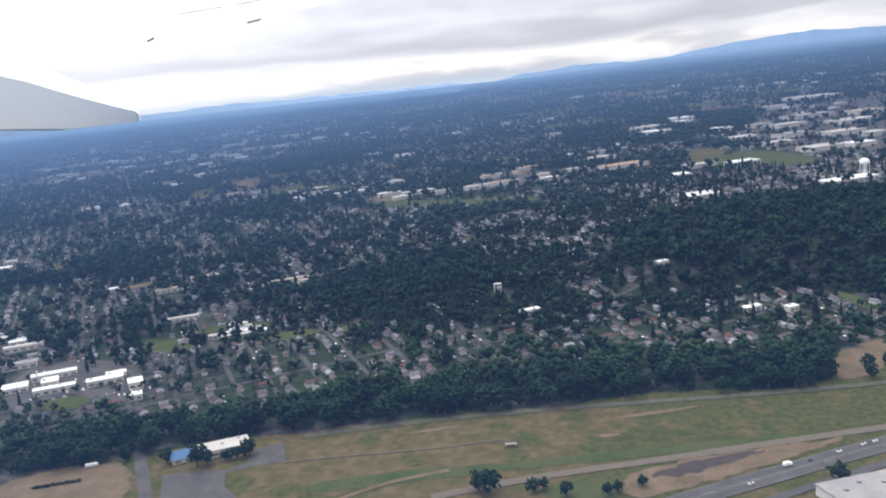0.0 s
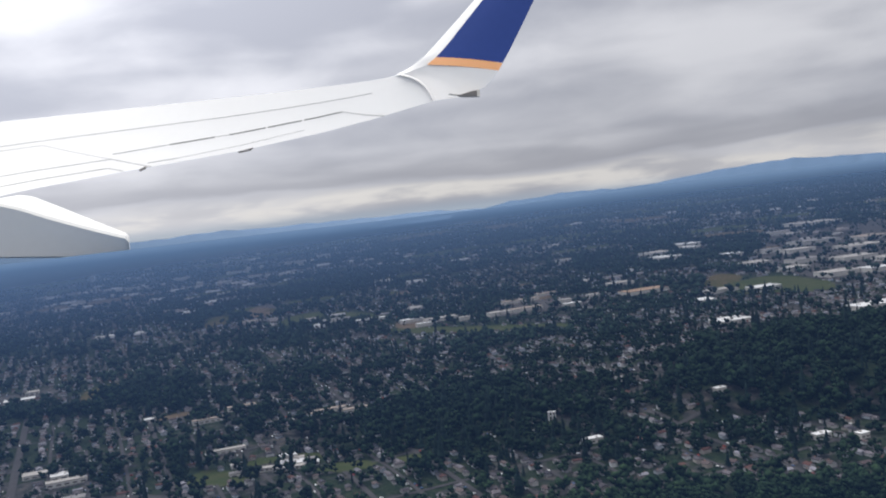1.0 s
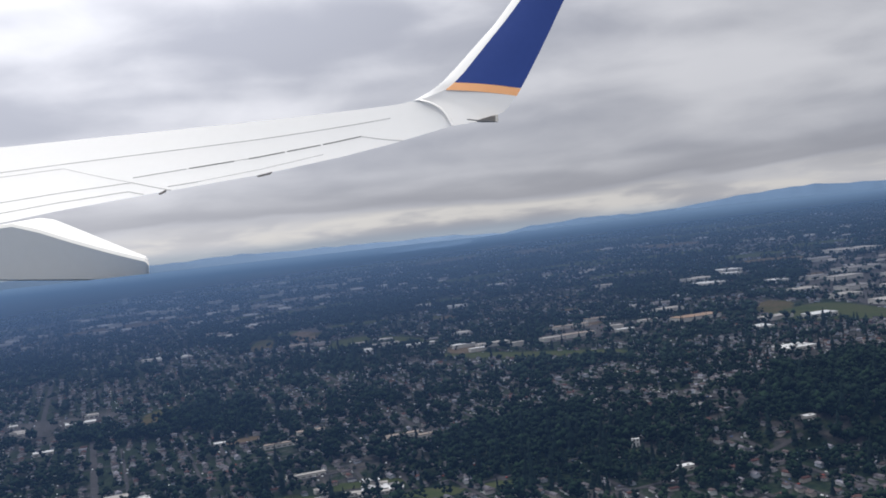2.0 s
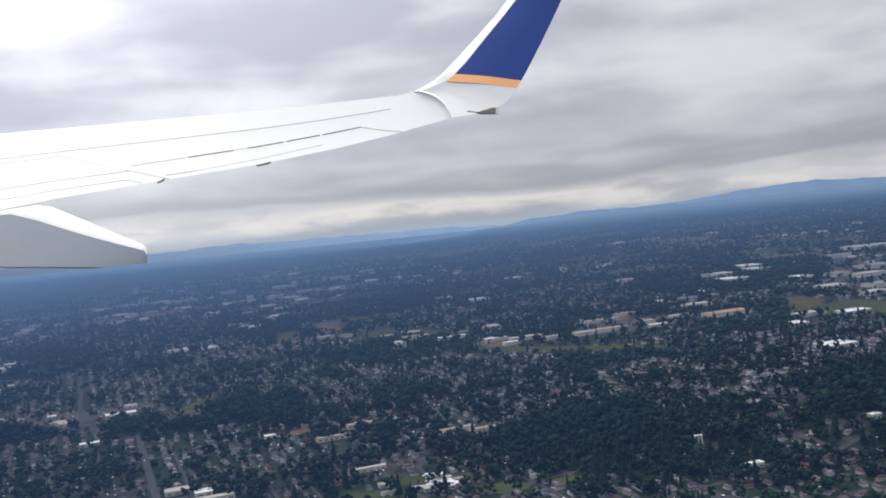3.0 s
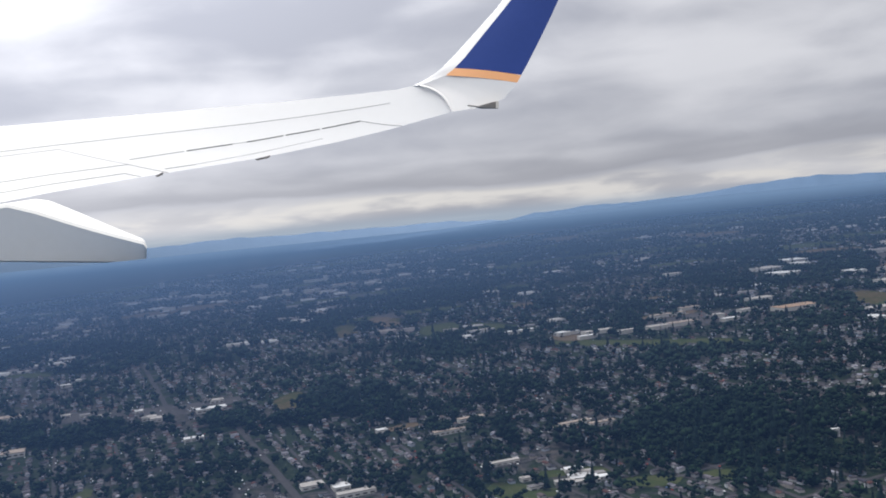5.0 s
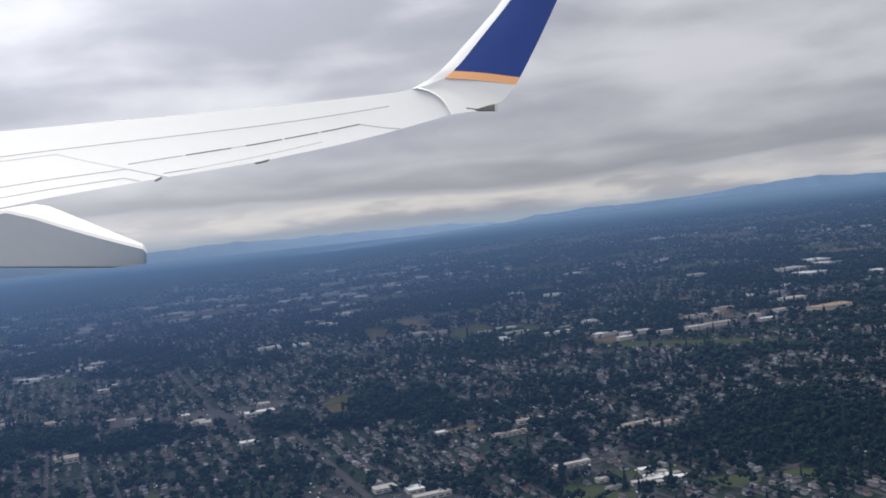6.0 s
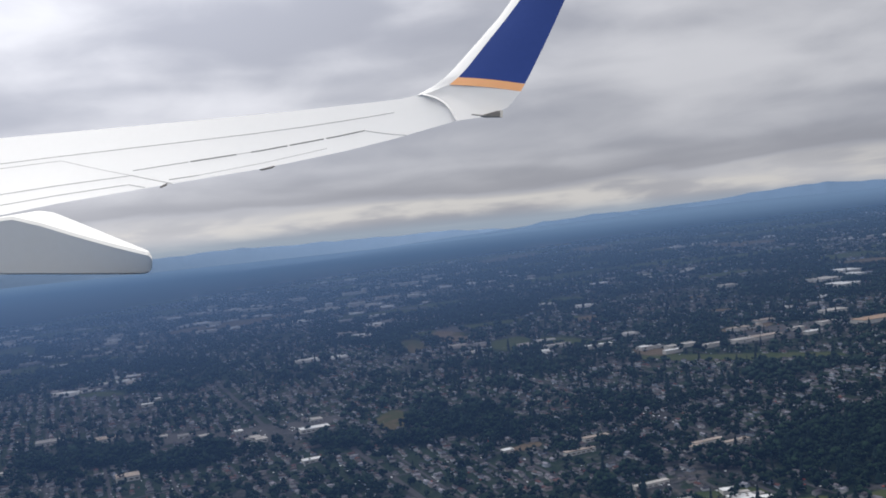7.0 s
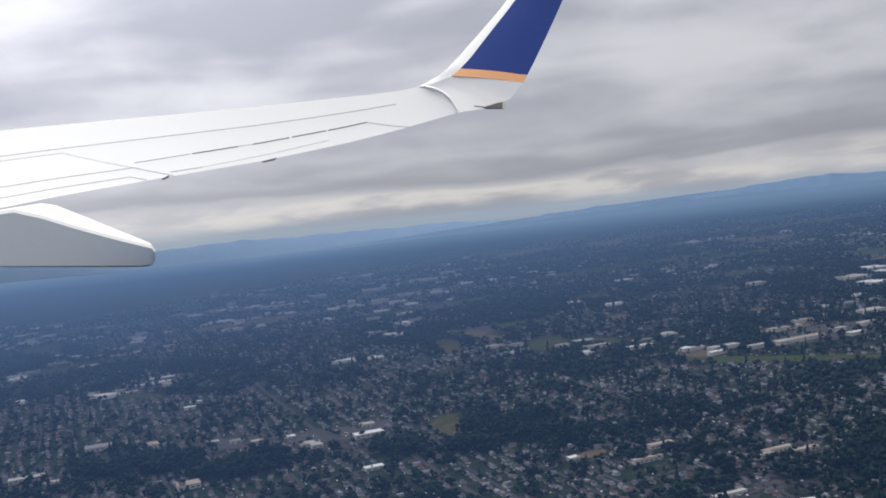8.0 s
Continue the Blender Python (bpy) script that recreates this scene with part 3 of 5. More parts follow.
    def fin(y0, y1, left, right, slant, steps, thick=0.15):
        rs = []
        for y in np.linspace(y0, y1, steps):
            xl, xt = np.interp(y, fin_y, left), np.interp(y, fin_y, right)
            x0, x1 = np.interp(y, fin_y, outer), np.interp(y, fin_y, trail)
            front, back = [], []
            for k in np.linspace(0, 1, 7):
                x = xl + (xt - xl) * k
                f = (x - x0) / (x1 - x0)
                th = thick * math.sqrt(max(0.0, f) + 0.01) * (1.05 - f)
                sink = 0.0 if slant else 0.10 * min(1.0, max(0.0, (y - 135) / 22))
                yy = y + slant * k + (2.0 * math.sin(math.pi * k) * -1 if slant else 0)
                front.append(wp(x, yy, lean(y) + 0.2 * (1 - f) - th + sink))
                back.append(wp(x, yy, lean(y) + 0.2 * (1 - f) + th + sink))
            rs.append(front + back[::-1])
        return loft(rs)

    shade_smooth(part("winglet", fin(135, -140, inner, trail, 12, 30), "wing_blue", root, "deep blue winglet panel"))
    shade_smooth(part("winglet_stripe", fin(148, 135, inner, trail, 12.5, 5), "wing_gold", root, "narrow gold stripe"))
    shade_smooth(part("winglet_leading_edge", fin(166, -140, outer, inner, 0, 48), "wing_white", root, "white leading edge"))
    rs = []
    for k in np.linspace(0, 1, 16):
        # the white root curves from the flat tip up to the stripe
        xl, yl = np.interp(k, (0, 0.3, 0.65, 1), (735, 752, 768, 785)), np.interp(k, (0, 0.3, 0.65, 1), (165, 160.5, 154, 147))
        xt, yt = np.interp(k, (0, 0.4, 0.75, 1), (796, 852, 888, 910)), np.interp(k, (0, 0.4, 0.75, 1), (212, 204, 188, 160.5))
        ring = []
        for sgn in (-1, 1):
            fl = np.linspace(0, 1, 9)
            for f in (fl if sgn < 0 else fl[::-1]):
                th = 0.15 * math.sqrt(f + 0.02) * (1.05 - f)
                sag = -6 * math.sin(math.pi * f) * (1 - k) - 2 * math.sin(math.pi * f) * k
                tip = (1 - k) ** 2 * math.sin(math.pi * f ** 0.8)
                front = (1 - k) * (0.3 * (1 - f) - 0.012) + k * (0.2 * (1 - f) + 0.095 - th) - 0.05 * math.exp(-f / 0.1)
                deep = front if sgn < 0 else front + 0.03 + 2 * th * k
                ring.append(wp(xl + (xt - xl) * f + 12 * tip, yl + (yt - yl) * f + sag * k - 6 * tip, deep))
        rs.append(ring)
    # bright rim between wing and winglet root: strip added over the crease, tilted skyward
    bm = bmesh.new()
    rim = []
    for f in np.linspace(0.02, 1, 20):
        tip = math.sin(math.pi * f ** 0.8)
        x, y, d = 735 + 61 * f + 12 * tip, 165 + 47 * f - 6 * tip, 0.3 * (1 - f) - 0.06 - 0.05 * math.exp(-f / 0.1)
        rim.append((bm.verts.new(wp(x + 1.6, y - 1.0, d + 0.03)), bm.verts.new(wp(x - 1.2, y + 0.7, d - 0.03))))
    for (a, b), (c, e) in zip(rim, rim[1:]):
        bm.faces.new((a, b, e, c))
    shade_smooth(part("tip_rim", bm, "wing_tip", root, "bright white rim"))
    shade_smooth(part("winglet_root", loft(rs), "wing_tip", root, "white curved tip fairing"))
    body = [[wp(838, 203, -0.12), wp(866, 195, -0.12), wp(875, 194, -0.12), wp(876, 205, -0.12), wp(846, 205, -0.12)] for k in (0, 1)]
    body[1] = [p + Vector((0, 0, -0.12 * WK)) for p in body[1]]
    lamp = part("tip_lamp", loft(body), "dark_metal", root, "dark tip lamp housing")
    part("lamp_lens", loft([[wp(872, 193, -0.27), wp(877, 194, -0.27), wp(877, 206, -0.27), wp(872, 206, -0.27)], [wp(872, 193, -0.10), wp(877, 194, -0.10), wp(877, 206, -0.10), wp(872, 206, -0.10)]]), "lens", lamp, "small pale lamp lens")
    part("trailing_probe", tube(bmesh.new(), wp(822, 201, -0.16), wp(848, 204, -0.16), 0.012 * WK, 0.012 * WK, 6), "dark_metal", root, "thin dark probe")
    # flap track fairing below the trailing edge
    rs = []
    for px in (-260, -150, -60, 10, 60, 85, 110, 140, 170, 200, 225, 240, 248, 252, 254):
        top = np.interp(px, (-260, 0, 72, 120, 191, 252, 254), (416, 375, 364, 383, 413, 438, 444))
        ridge = np.interp(px, (-260, 5, 48, 120, 191, 251, 254), (418, 377, 386, 409, 429, 444, 449))
        low = np.interp(px, (-260, 0, 200, 246, 254), (474, 477, 478.5, 478, 470))
        d, wd = -1.0 + (px + 260) * 0.0002, 0.20
        if px > 250:
            ridge, top = ridge + 2, top + 2
        r = 2
        # the side leans in towards the keel
        rs.append([wp(px, low - r, d - 0.54), wp(px, ridge + 3, d - 0.70), wp(px, ridge - 3, d - 0.66), wp(px, (ridge + top) / 2, d - 0.3), wp(px, top, d + 0.1), wp(px, top + 8, d + wd), wp(px, low - 10, d + wd), wp(px, low, d + wd * 0.6), wp(px, low, d - 0.42)])
    shade_smooth(part("flap_track_fairing", loft(rs), "wing_grey", root, "long pale grey flap track fairing with a blunt end"), 22)


build_wing()


# ---- far hills ----
def hill_range(name, radius, deep, azimuths, heights, base, seed, label, material):
    """A range of low hills along an arc, uneven on top."""
    a = np.linspace(azimuths[0], azimuths[-1], 220)
    h = np.interp(a, azimuths, heights)
    rs = np.random.RandomState(seed)
    wob = sum(np.interp(a, np.linspace(a[0], a[-1], k), rs.randn(k)) * amp for k, amp in ((24, 0.05), (70, 0.03)))
    top = np.tan(np.radians(h + wob)) * radius
    rows = []
    for f, g in ((0.0, 0.0), (0.35, 0.4), (0.7, 0.78), (1.0, 1.0)):
        r = radius - deep * (1 - f)
        rough = np.interp(a, np.linspace(a[0], a[-1], 90), rs.randn(90)) * 3 * (g < 1)
        z = base + (top - base) * g + rough
        rows.append(np.stack([-120 + r * np.sin(np.radians(a)), r * np.cos(np.radians(a)), z], 1))
    v = np.concatenate(rows)
    k = len(a)
    i = np.arange(len(rows) - 1)[:, None] * k + np.arange(k - 1)[None]
    f = np.stack([i, i + 1, i + 1 + k, i + k], -1).reshape(-1, 4)
    tagged(new(name, from_arrays(name, v, f, [material], smooth=True)), label, "hills", kind="structure")


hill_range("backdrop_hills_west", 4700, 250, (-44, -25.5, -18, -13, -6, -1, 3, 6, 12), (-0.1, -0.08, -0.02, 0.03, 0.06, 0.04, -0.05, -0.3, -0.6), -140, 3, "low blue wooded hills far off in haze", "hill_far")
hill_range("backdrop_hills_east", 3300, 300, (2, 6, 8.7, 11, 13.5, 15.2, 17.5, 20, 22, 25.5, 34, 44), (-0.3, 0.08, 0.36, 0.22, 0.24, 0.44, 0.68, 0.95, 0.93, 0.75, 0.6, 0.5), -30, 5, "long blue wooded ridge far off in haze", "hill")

# ---- fields, woods, roads ----
patch("meadow", [(-140, 130), (-138, 225), (-98, 236), (-90, 240), (-52, 241), (-14, 243), (17, 242), (46, 246), (75, 238), (92, 244), (150, 260), (220, 300), (260, 130)])
wood([(-150, 268), (-107, 264), (-92, 249), (-55, 263), (-29, 270), (-18, 267), (6, 275), (34, 278), (57, 272), (86, 259), (100, 265), (91, 240), (75, 235), (44, 247), (17, 240), (-14, 244), (-50, 242), (-68, 243), (-90, 242), (-98, 233), (-133, 232)])
wood([(-171, 430), (-160, 431), (-152, 409), (-117, 399), (-84, 391), (-64, 400), (-49, 442), (-28, 439), (0, 425), (14, 400), (8, 378), (39, 366), (29, 346), (-2, 354), (-41, 370), (-85, 382), (-120, 384), (-142, 400), (-172, 417)])
wood([(-231, 539), (-209, 544), (-185, 505), (-165, 471), (-170, 461), (-191, 469), (-213, 480), (-224, 501)])
wood([(-255, 702), (-210, 690), (-159, 661), (-108, 632), (-104, 631), (-143, 600), (-183, 651), (-232, 662)])
wood([(-181, 599), (-165, 606), (-148, 586), (-150, 576), (-167, 573), (-179, 590)])
wood([(-32, 563), (26, 559), (63, 522), (52, 510), (10, 507), (-32, 528)])
wood([(-560, 896), (-420, 808), (-300, 753), (-283, 670), (-336, 686), (-411, 716), (-486, 738)])
wood([(-455, 545), (-411, 540), (-349, 505), (-333, 514), (-324, 494), (-327, 476), (-375, 498), (-392, 485), (-434, 495)])
wood([(-306, 499), (-264, 498), (-246, 480), (-228, 489), (-213, 462), (-235, 470), (-288, 490)])
wood([(-224, 576), (-206, 540), (-168, 529), (-167, 519), (-204, 499), (-224, 513)])
wood([(-667, 932), (-652, 1054), (-396, 746), (-381, 669), (-461, 706), (-586, 751)])
wood([(-386, 523), (-331, 506), (-290, 482), (-251, 496), (-245, 467), (-267, 475), (-326, 490), (-331, 466), (-362, 472)])
wood([(58, 352), (62, 395), (92, 423), (131, 443), (196, 462), (235, 420), (133, 303), (126, 320), (95, 334), (67, 338)])
wood([(128, 711), (155, 702), (146, 652), (111, 667)])
wood([(-151, 375), (-143, 376), (-132, 358), (-134, 343), (-139, 344)])
patch('green', [(-134, 357), (-136, 336), (-122, 330), (-108, 334), (-108, 345), (-121, 352)])
patch('green', [(-121, 352), (-117, 362), (-104, 366), (-86, 364), (-84, 357), (-92, 361), (-108, 358)])
patch('green', [(-87, 341), (-84, 350), (-63, 345), (-62, 333), (-76, 330)])
patch('green', [(-57, 337), (-53, 344), (-41, 341), (-41, 333), (-45, 329)])
patch('green', [(123, 323), (126, 316), (130, 297), (127, 289), (123, 297), (121, 314)])
patch('dry', [(99, 260), (120, 274), (105, 240), (91, 241)])
patch('green', [(90, 273), (95, 272), (92, 265), (87, 266)])
patch('green', [(-150, 289), (-131, 291), (-127, 280), (-142, 277)])
patch('meadow', [(-246, 524), (-245, 546), (-233, 552), (-228, 540), (-228, 510), (-236, 502)])
patch('dry', [(-98, 262), (-95, 265), (-91, 255), (-93, 250)])
patch('dry', [(-22, 269), (-19, 272), (-18, 266), (-21, 263)])
patch('green', [(142, 626), (162, 661), (209, 687), (227, 623), (215, 588), (186, 599)])
patch('meadow', [(150, 670), (176, 728), (194, 690), (159, 648)])
patch('green', [(-80, 640), (-16, 605), (42, 580), (40, 561), (-21, 585), (-71, 615)])
patch('dry', [(-129, 1559), (-20, 1622), (-28, 1519), (-130, 1464)])
patch('dry', [(207, 1417), (306, 1375), (292, 1326), (196, 1365)])
patch('green', [(237, 1580), (352, 1517), (333, 1459), (221, 1503)])
patch('meadow', [(-242, 800), (-223, 807), (-213, 753), (-228, 729)])
patch('green', [(-167, 755), (-134, 766), (-133, 713), (-162, 699)])
patch('meadow', [(-197, 824), (-185, 841), (-182, 795), (-192, 789)])
patch('green', [(-125, 754), (-81, 704), (-84, 685), (-126, 720)])
patch('green', [(-691, 1026), (-655, 1053), (-613, 949), (-659, 965)])
patch('green', [(-514, 737), (-444, 705), (-438, 686), (-508, 718)])
patch('green', [(-307, 385), (-305, 400), (-297, 389), (-298, 381)])
patch('dry', [(-185, 440), (-172, 452), (-161, 452), (-161, 444), (-174, 440)])
patch('dry', [(2, 699), (47, 706), (44, 689), (-1, 673)])
patch('paved', [(-1, 673), (43, 690), (81, 689), (78, 656), (28, 635), (-7, 632)])
patch('dry', [(-69, 667), (-45, 639), (-47, 622), (-73, 631)])
patch('paved', [(-86, 222), (-77, 222), (-69, 221.5), (-64.5, 224.5), (-64.5, 232), (-57, 235.5), (-54.5, 223.5), (-62, 222), (-69, 219.5), (-67.5, 212), (-62, 204), (-82, 207)])
patch('dry', [(-131, 216), (-129, 229), (-118, 232.5), (-100, 232.5), (-95, 221), (-89.5, 209), (-110, 204)])
patch('paved', [(-400, 554), (-351, 550), (-313, 545), (-265, 556), (-260, 547), (-289, 520), (-338, 523), (-391, 535)])
patch('paved', [(-169, 305), (-170, 335), (-134, 325), (-122, 312), (-111, 276), (-140, 293), (-158, 283)])
patch('paved', [(301, 946), (437, 992), (266, 605), (225, 640), (210, 745)])
patch('dry', [(26, 195), (33, 200.5), (44, 203), (62, 205.5), (71, 205.5), (84, 207.5), (72, 201), (55, 195), (38, 188.5), (27, 187)])
patch('dry', [(25, 221), (31, 221), (31, 219), (26, 218.5)])
patch('dry', [(-24, 234), (-8, 235.5), (-9, 234), (-22, 232.5)])
patch('dry', [(30, 231), (52, 233), (54, 231.5), (33, 229)])
patch('green', [(-106, 229), (-98, 230), (-95, 223), (-103, 222)])
patch('soil', [(33, 197.5), (41, 201), (53, 203), (62.5, 204.3), (58, 202), (47, 196.5), (36, 194.5)])
patch('green', [(6, 193), (14, 199), (31, 194.5), (30, 190), (18, 187)])
patch('green', [(-46, 209), (-27, 212), (2, 210), (29, 210.5), (56, 210.5), (78, 212), (74, 207), (48, 206.5), (22, 206), (-5, 206), (-25, 204.5), (-46, 204)])
strip('trail', 0.6, [(-55, 222.5), (-40, 223), (-22, 222), (-10, 222), (-3, 223.5)])
strip('trail', 0.5, [(-3, 223.5), (3, 225), (8.5, 224), (5, 220.5), (1.5, 218.5), (-1, 221), (-3, 223)])
strip('levee_path', 2.6, [(-52, 238), (-27, 240), (-4, 240.5), (16, 240), (34, 239), (56, 237.5), (78, 236), (106, 236)])
strip('gravel_track', 3.0, [(-16, 196), (-3, 199), (15, 202), (35, 203.6), (55, 206), (75, 208), (95, 210)])
strip('dry_grass_strip', 1.6, [(-38, 199), (-33, 203), (-26, 206), (-18, 208), (-12, 209)])
strip('dry_grass_strip', 1.2, [(50, 186.5), (64, 192), (78, 197), (88, 200)])
strip('driveway', 3.4, [(-99, 243), (-97, 236), (-92, 224), (-85, 206)])
strip('highway', 6.6, [(34, 182), (48, 187.5), (64, 193), (79, 198.5), (94, 203)])
strip('service_road', 2.4, [(50, 178.5), (58, 182), (68, 186), (84, 192), (92, 195)])
strip('freeway_far', 5.0, [(287, 957), (369, 1042), (412, 1028)])
mark([(0, 350), (12, 350), (12, 371), (0, 371)], 2)


def far_fields():
    """Small open fields and clearings scattered over the far plain."""
    rs = random.Random(41)
    for _ in range(60):
        y = rs.uniform(760, 1860)
        x = rs.uniform(-245 - 0.5 * y, 0.5 * y)
        rx, ry, turn = rs.uniform(8, 30) * (y / 1100), rs.uniform(7, 26) * (y / 1100), rs.uniform(-0.3, 0.5)
        pts = []
        for i in range(9):
            a, r = i * 2 * math.pi / 9, rs.uniform(0.7, 1.2)
            u, v = rx * r * math.cos(a), ry * r * math.sin(a)
            pts.append((x + u * math.cos(turn) - v * math.sin(turn), y + u * math.sin(turn) + v * math.cos(turn)))
        patch(rs.choice(("dry", "green", "green", "paved")), pts)
    # long fields between rows of trees
    for _ in range(44):
        y = rs.uniform(820, 1850)
        x = rs.uniform(-200 - 0.45 * y, 0.46 * y)
        rx, ry = rs.uniform(30, 130) * y / 1300, rs.uniform(14, 38) * y / 1300
        lean = rs.uniform(0.1, 0.4)
        ring = [(rx * rs.uniform(0.75, 1.2) * math.cos(a * 0.7), ry * rs.uniform(0.75, 1.2) * math.sin(a * 0.7)) for a in range(9)]
        patch(rs.choice(("green", "green", "green", "dry")), [(x + p - lean * q, y + q + lean * p) for p, q in ring])
    for _ in range(26):
        y = rs.uniform(1950, 2700)
        x = rs.uniform(-0.1 * y, 0.48 * y)
        rx, ry = rs.uniform(30, 110), rs.uniform(12, 45)
        patch(rs.choice(("dry", "green", "dry")), [(x + rx * rs.uniform(0.8, 1.2) * math.cos(a * 0.7), y + ry * rs.uniform(0.8, 1.2) * math.sin(a * 0.7)) for a in range(9)])


far_fields()
STREET_ANGLE = radians(21.7)
UA, VA = np.array([math.cos(STREET_ANGLE), math.sin(STREET_ANGLE)]), np.array([-math.sin(STREET_ANGLE), math.cos(STREET_ANGLE)])


def in_view(x, y, margin=12.0):
    return (x > -245 - 0.53 * y - margin) & (x < 0.53 * y + margin)


def build_streets():
    """Streets down the blocks and across them, each stretch only where houses stand."""
    quads = []
    rs = np.random.RandomState(4)
    # two arterials and a side street of known line, plain streets elsewhere
    main = {-6: (-60.6, 3.2, 262, 478), -8: (-88.2, 3.0, 500, 700), -7: (-80.7, 1.9, 262, 470), -10: (-120.5, 1.7, 262, 470), -4: (-33.0, 1.6, 262, 400), 0: (28.8, 1.7, 262, 345)}
    for k in range(-80, 80):
        u = 25 + 14.5 * k + (0 if -12 < k < 6 else rs.uniform(-2, 2))
        w, y0, y1 = (2.0 if k % 2 == 0 else 1.5), 262, 1250
        if k in main:
            u, w, y0, y1 = main[k]
        for v in np.arange(150, 1350, 6.0):
            c = UA * u + VA * (v + 3)
            if in_view(*c) and y0 < c[1] < y1 and (k in main and use_at(*c) != 2 or use_at(*c) in (0, 3) and noise2(u, v, 120, 21 + k % 2) > (0.25 if k % 2 == 0 else 0.5)):
                quads.append((c, VA * 3.05, UA * w / 2))
    for k in range(-10, 56):
        v = 20 + 46 * k + rs.uniform(-6, 6)
        for u in np.arange(-900, 900, 6.0):
            c = UA * (u + 3) + VA * v
            if in_view(*c) and 262 < c[1] < 1250 and use_at(*c) in (0, 3):
                quads.append((c, UA * 3.05, VA * 0.9))
    v, f = [], []
    for c, a, b in quads:
        n = len(v)
        for s, t in ((1, 1), (-1, 1), (-1, -1), (1, -1)):
            p = c + s * a + t * b
            v.append((p[0], p[1], float(land(*p)) + 0.2))
        f.append((n, n + 1, n + 2, n + 3) if a[0] * b[1] - a[1] * b[0] > 0 else (n + 3, n + 2, n + 1, n))
        mark([(c + s * a * 1.0 + t * b * (1.5 if np.hypot(*b) < 1.3 else 1.9)) for s, t in ((1, 1), (-1, 1), (-1, -1), (1, -1))], 3 if np.hypot(*b) < 1.3 else 4)
    ob = new("streets", from_arrays("streets", v, f, ["street"]))
    tagged(ob, "grid of worn grey asphalt residential streets", "street", kind="structure")


build_streets()


# ---- buildings ----
ROOF_WORD = {"white": "white", "pale": "pale grey", "grey": "grey", "tan": "tan", "orange": "orange and tan", "blue": "blue metal"}


def block(kind, x, y, w, d, h, roof):
    """A flat-roofed building: walls, a roof slab with a parapet, roof units and a row of windows."""
    d = d * (0.62 if y > 600 else 0.85)
    root = tagged(new(kind), "low %s with a %s roof among trees" % (kind, ROOF_WORD[roof]), kind)
    turn = STREET_ANGLE * (1.0 if y < 900 else 0.6)
    root.matrix_world = Matrix.Translation((x, y, float(land(x, y)) - 0.25)) @ Matrix.Rotation(turn, 4, "Z")
    part("wall", box(bmesh.new(), 0, 0, 0, w, d, h + 0.25), "wall", root)
    if roof == "blue":
        bm = bmesh.new()
        for s in (-1, 1):
            a = [bm.verts.new(p) for p in ((-w / 2 - 0.3, s * (d / 2 + 0.3), h + 0.2), (w / 2 + 0.3, s * (d / 2 + 0.3), h + 0.2), (w / 2 + 0.3, 0, h + d * 0.3), (-w / 2 - 0.3, 0, h + d * 0.3))]
            bm.faces.new(a)
        bmesh.ops.remove_doubles(bm, verts=bm.verts, dist=0.001)
        part("roof", bm, roof, root)
    else:
        part("roof", box(bmesh.new(), 0, 0, h + 0.25, w + 0.3, d + 0.3, 0.25, 0.06), roof, root)
        rs = random.Random(int(x * 7 + y))
        for _ in range(min(4, 1 + int(w * d / 60))):
            part("roof_unit", box(bmesh.new(), rs.uniform(-0.4, 0.4) * w, rs.uniform(-0.35, 0.35) * d, h + 0.5, rs.uniform(0.5, 1.1), rs.uniform(0.5, 0.9), 0.4, 0.04), "pale", root)
    k = max(2, min(9, int(w / 2.5)))
    if y < 620:
        for i in range(k):
            part("window", box(bmesh.new(), (i + 0.5) / k * w - w / 2, -d / 2 - 0.02, h * 0.4, w / k * 0.6, 0.08, h * 0.3), "glass", root)
    c, s = math.cos(turn), math.sin(turn)
    near = 7.0 if y < 700 else 3.0
    e, g = w / 2 + 1.5, d / 2 + 1.5
    mark([(x + c * a - s * b, y + s * a + c * b) for a, b in ((-e, -g - near), (e, -g - near), (e, g), (-e, g))], 3)


def school():
    """A low school of joined wings under white roofs, the hall higher than the rest."""
    x, y = -97.0, 354.0
    root = tagged(new("school"), "low rambling school of joined wings with white roofs on a lawn", "school")
    root.matrix_world = Matrix.Translation((x, y, float(land(x, y)) - 0.4)) @ Matrix.Rotation(0.12, 4, "Z")
    wings = ((0, 0, 10.5, 6.5, 1.7, "white"), (-1.5, 8.0, 7.0, 3.6, 2.7, "white"), (-8.2, -3.4, 7.4, 2.6, 1.6, "pale"), (7.8, -3.2, 5.6, 3.4, 1.6, "white"), (-1.0, -6.0, 12.0, 2.4, 1.5, "pale"), (7.0, 1.8, 4.2, 3.0, 1.7, "grey"), (2.8, 4.6, 4.0, 2.6, 2.1, "pale"))
    for px, py, w, d, h, roof in wings:
        wing = part("wall", box(bmesh.new(), px, py, 0, w, d, h), "wall", root)
        part("roof", box(bmesh.new(), px, py, h, w + 0.3, d + 0.3, 0.22, 0.05), roof, wing)
        k = max(2, int(w / 1.6))
        for i in range(k):
            part("window", box(bmesh.new(), px + (i + 0.5) / k * w - w / 2, py - d / 2 - 0.02, 0.75, w / k * 0.6, 0.07, 0.5), "glass", wing)
    for px, py in ((-2.4, 0.6), (1.6, -0.9), (2.6, 1.6), (-0.4, 1.8)):
        part("roof_unit", box(bmesh.new(), px, py, 1.92, 0.9, 0.8, 0.4, 0.05), "pale", root)
    mark([(x - 14, y - 10), (x + 12, y - 10), (x + 12, y + 12), (x - 14, y + 12)], 3)


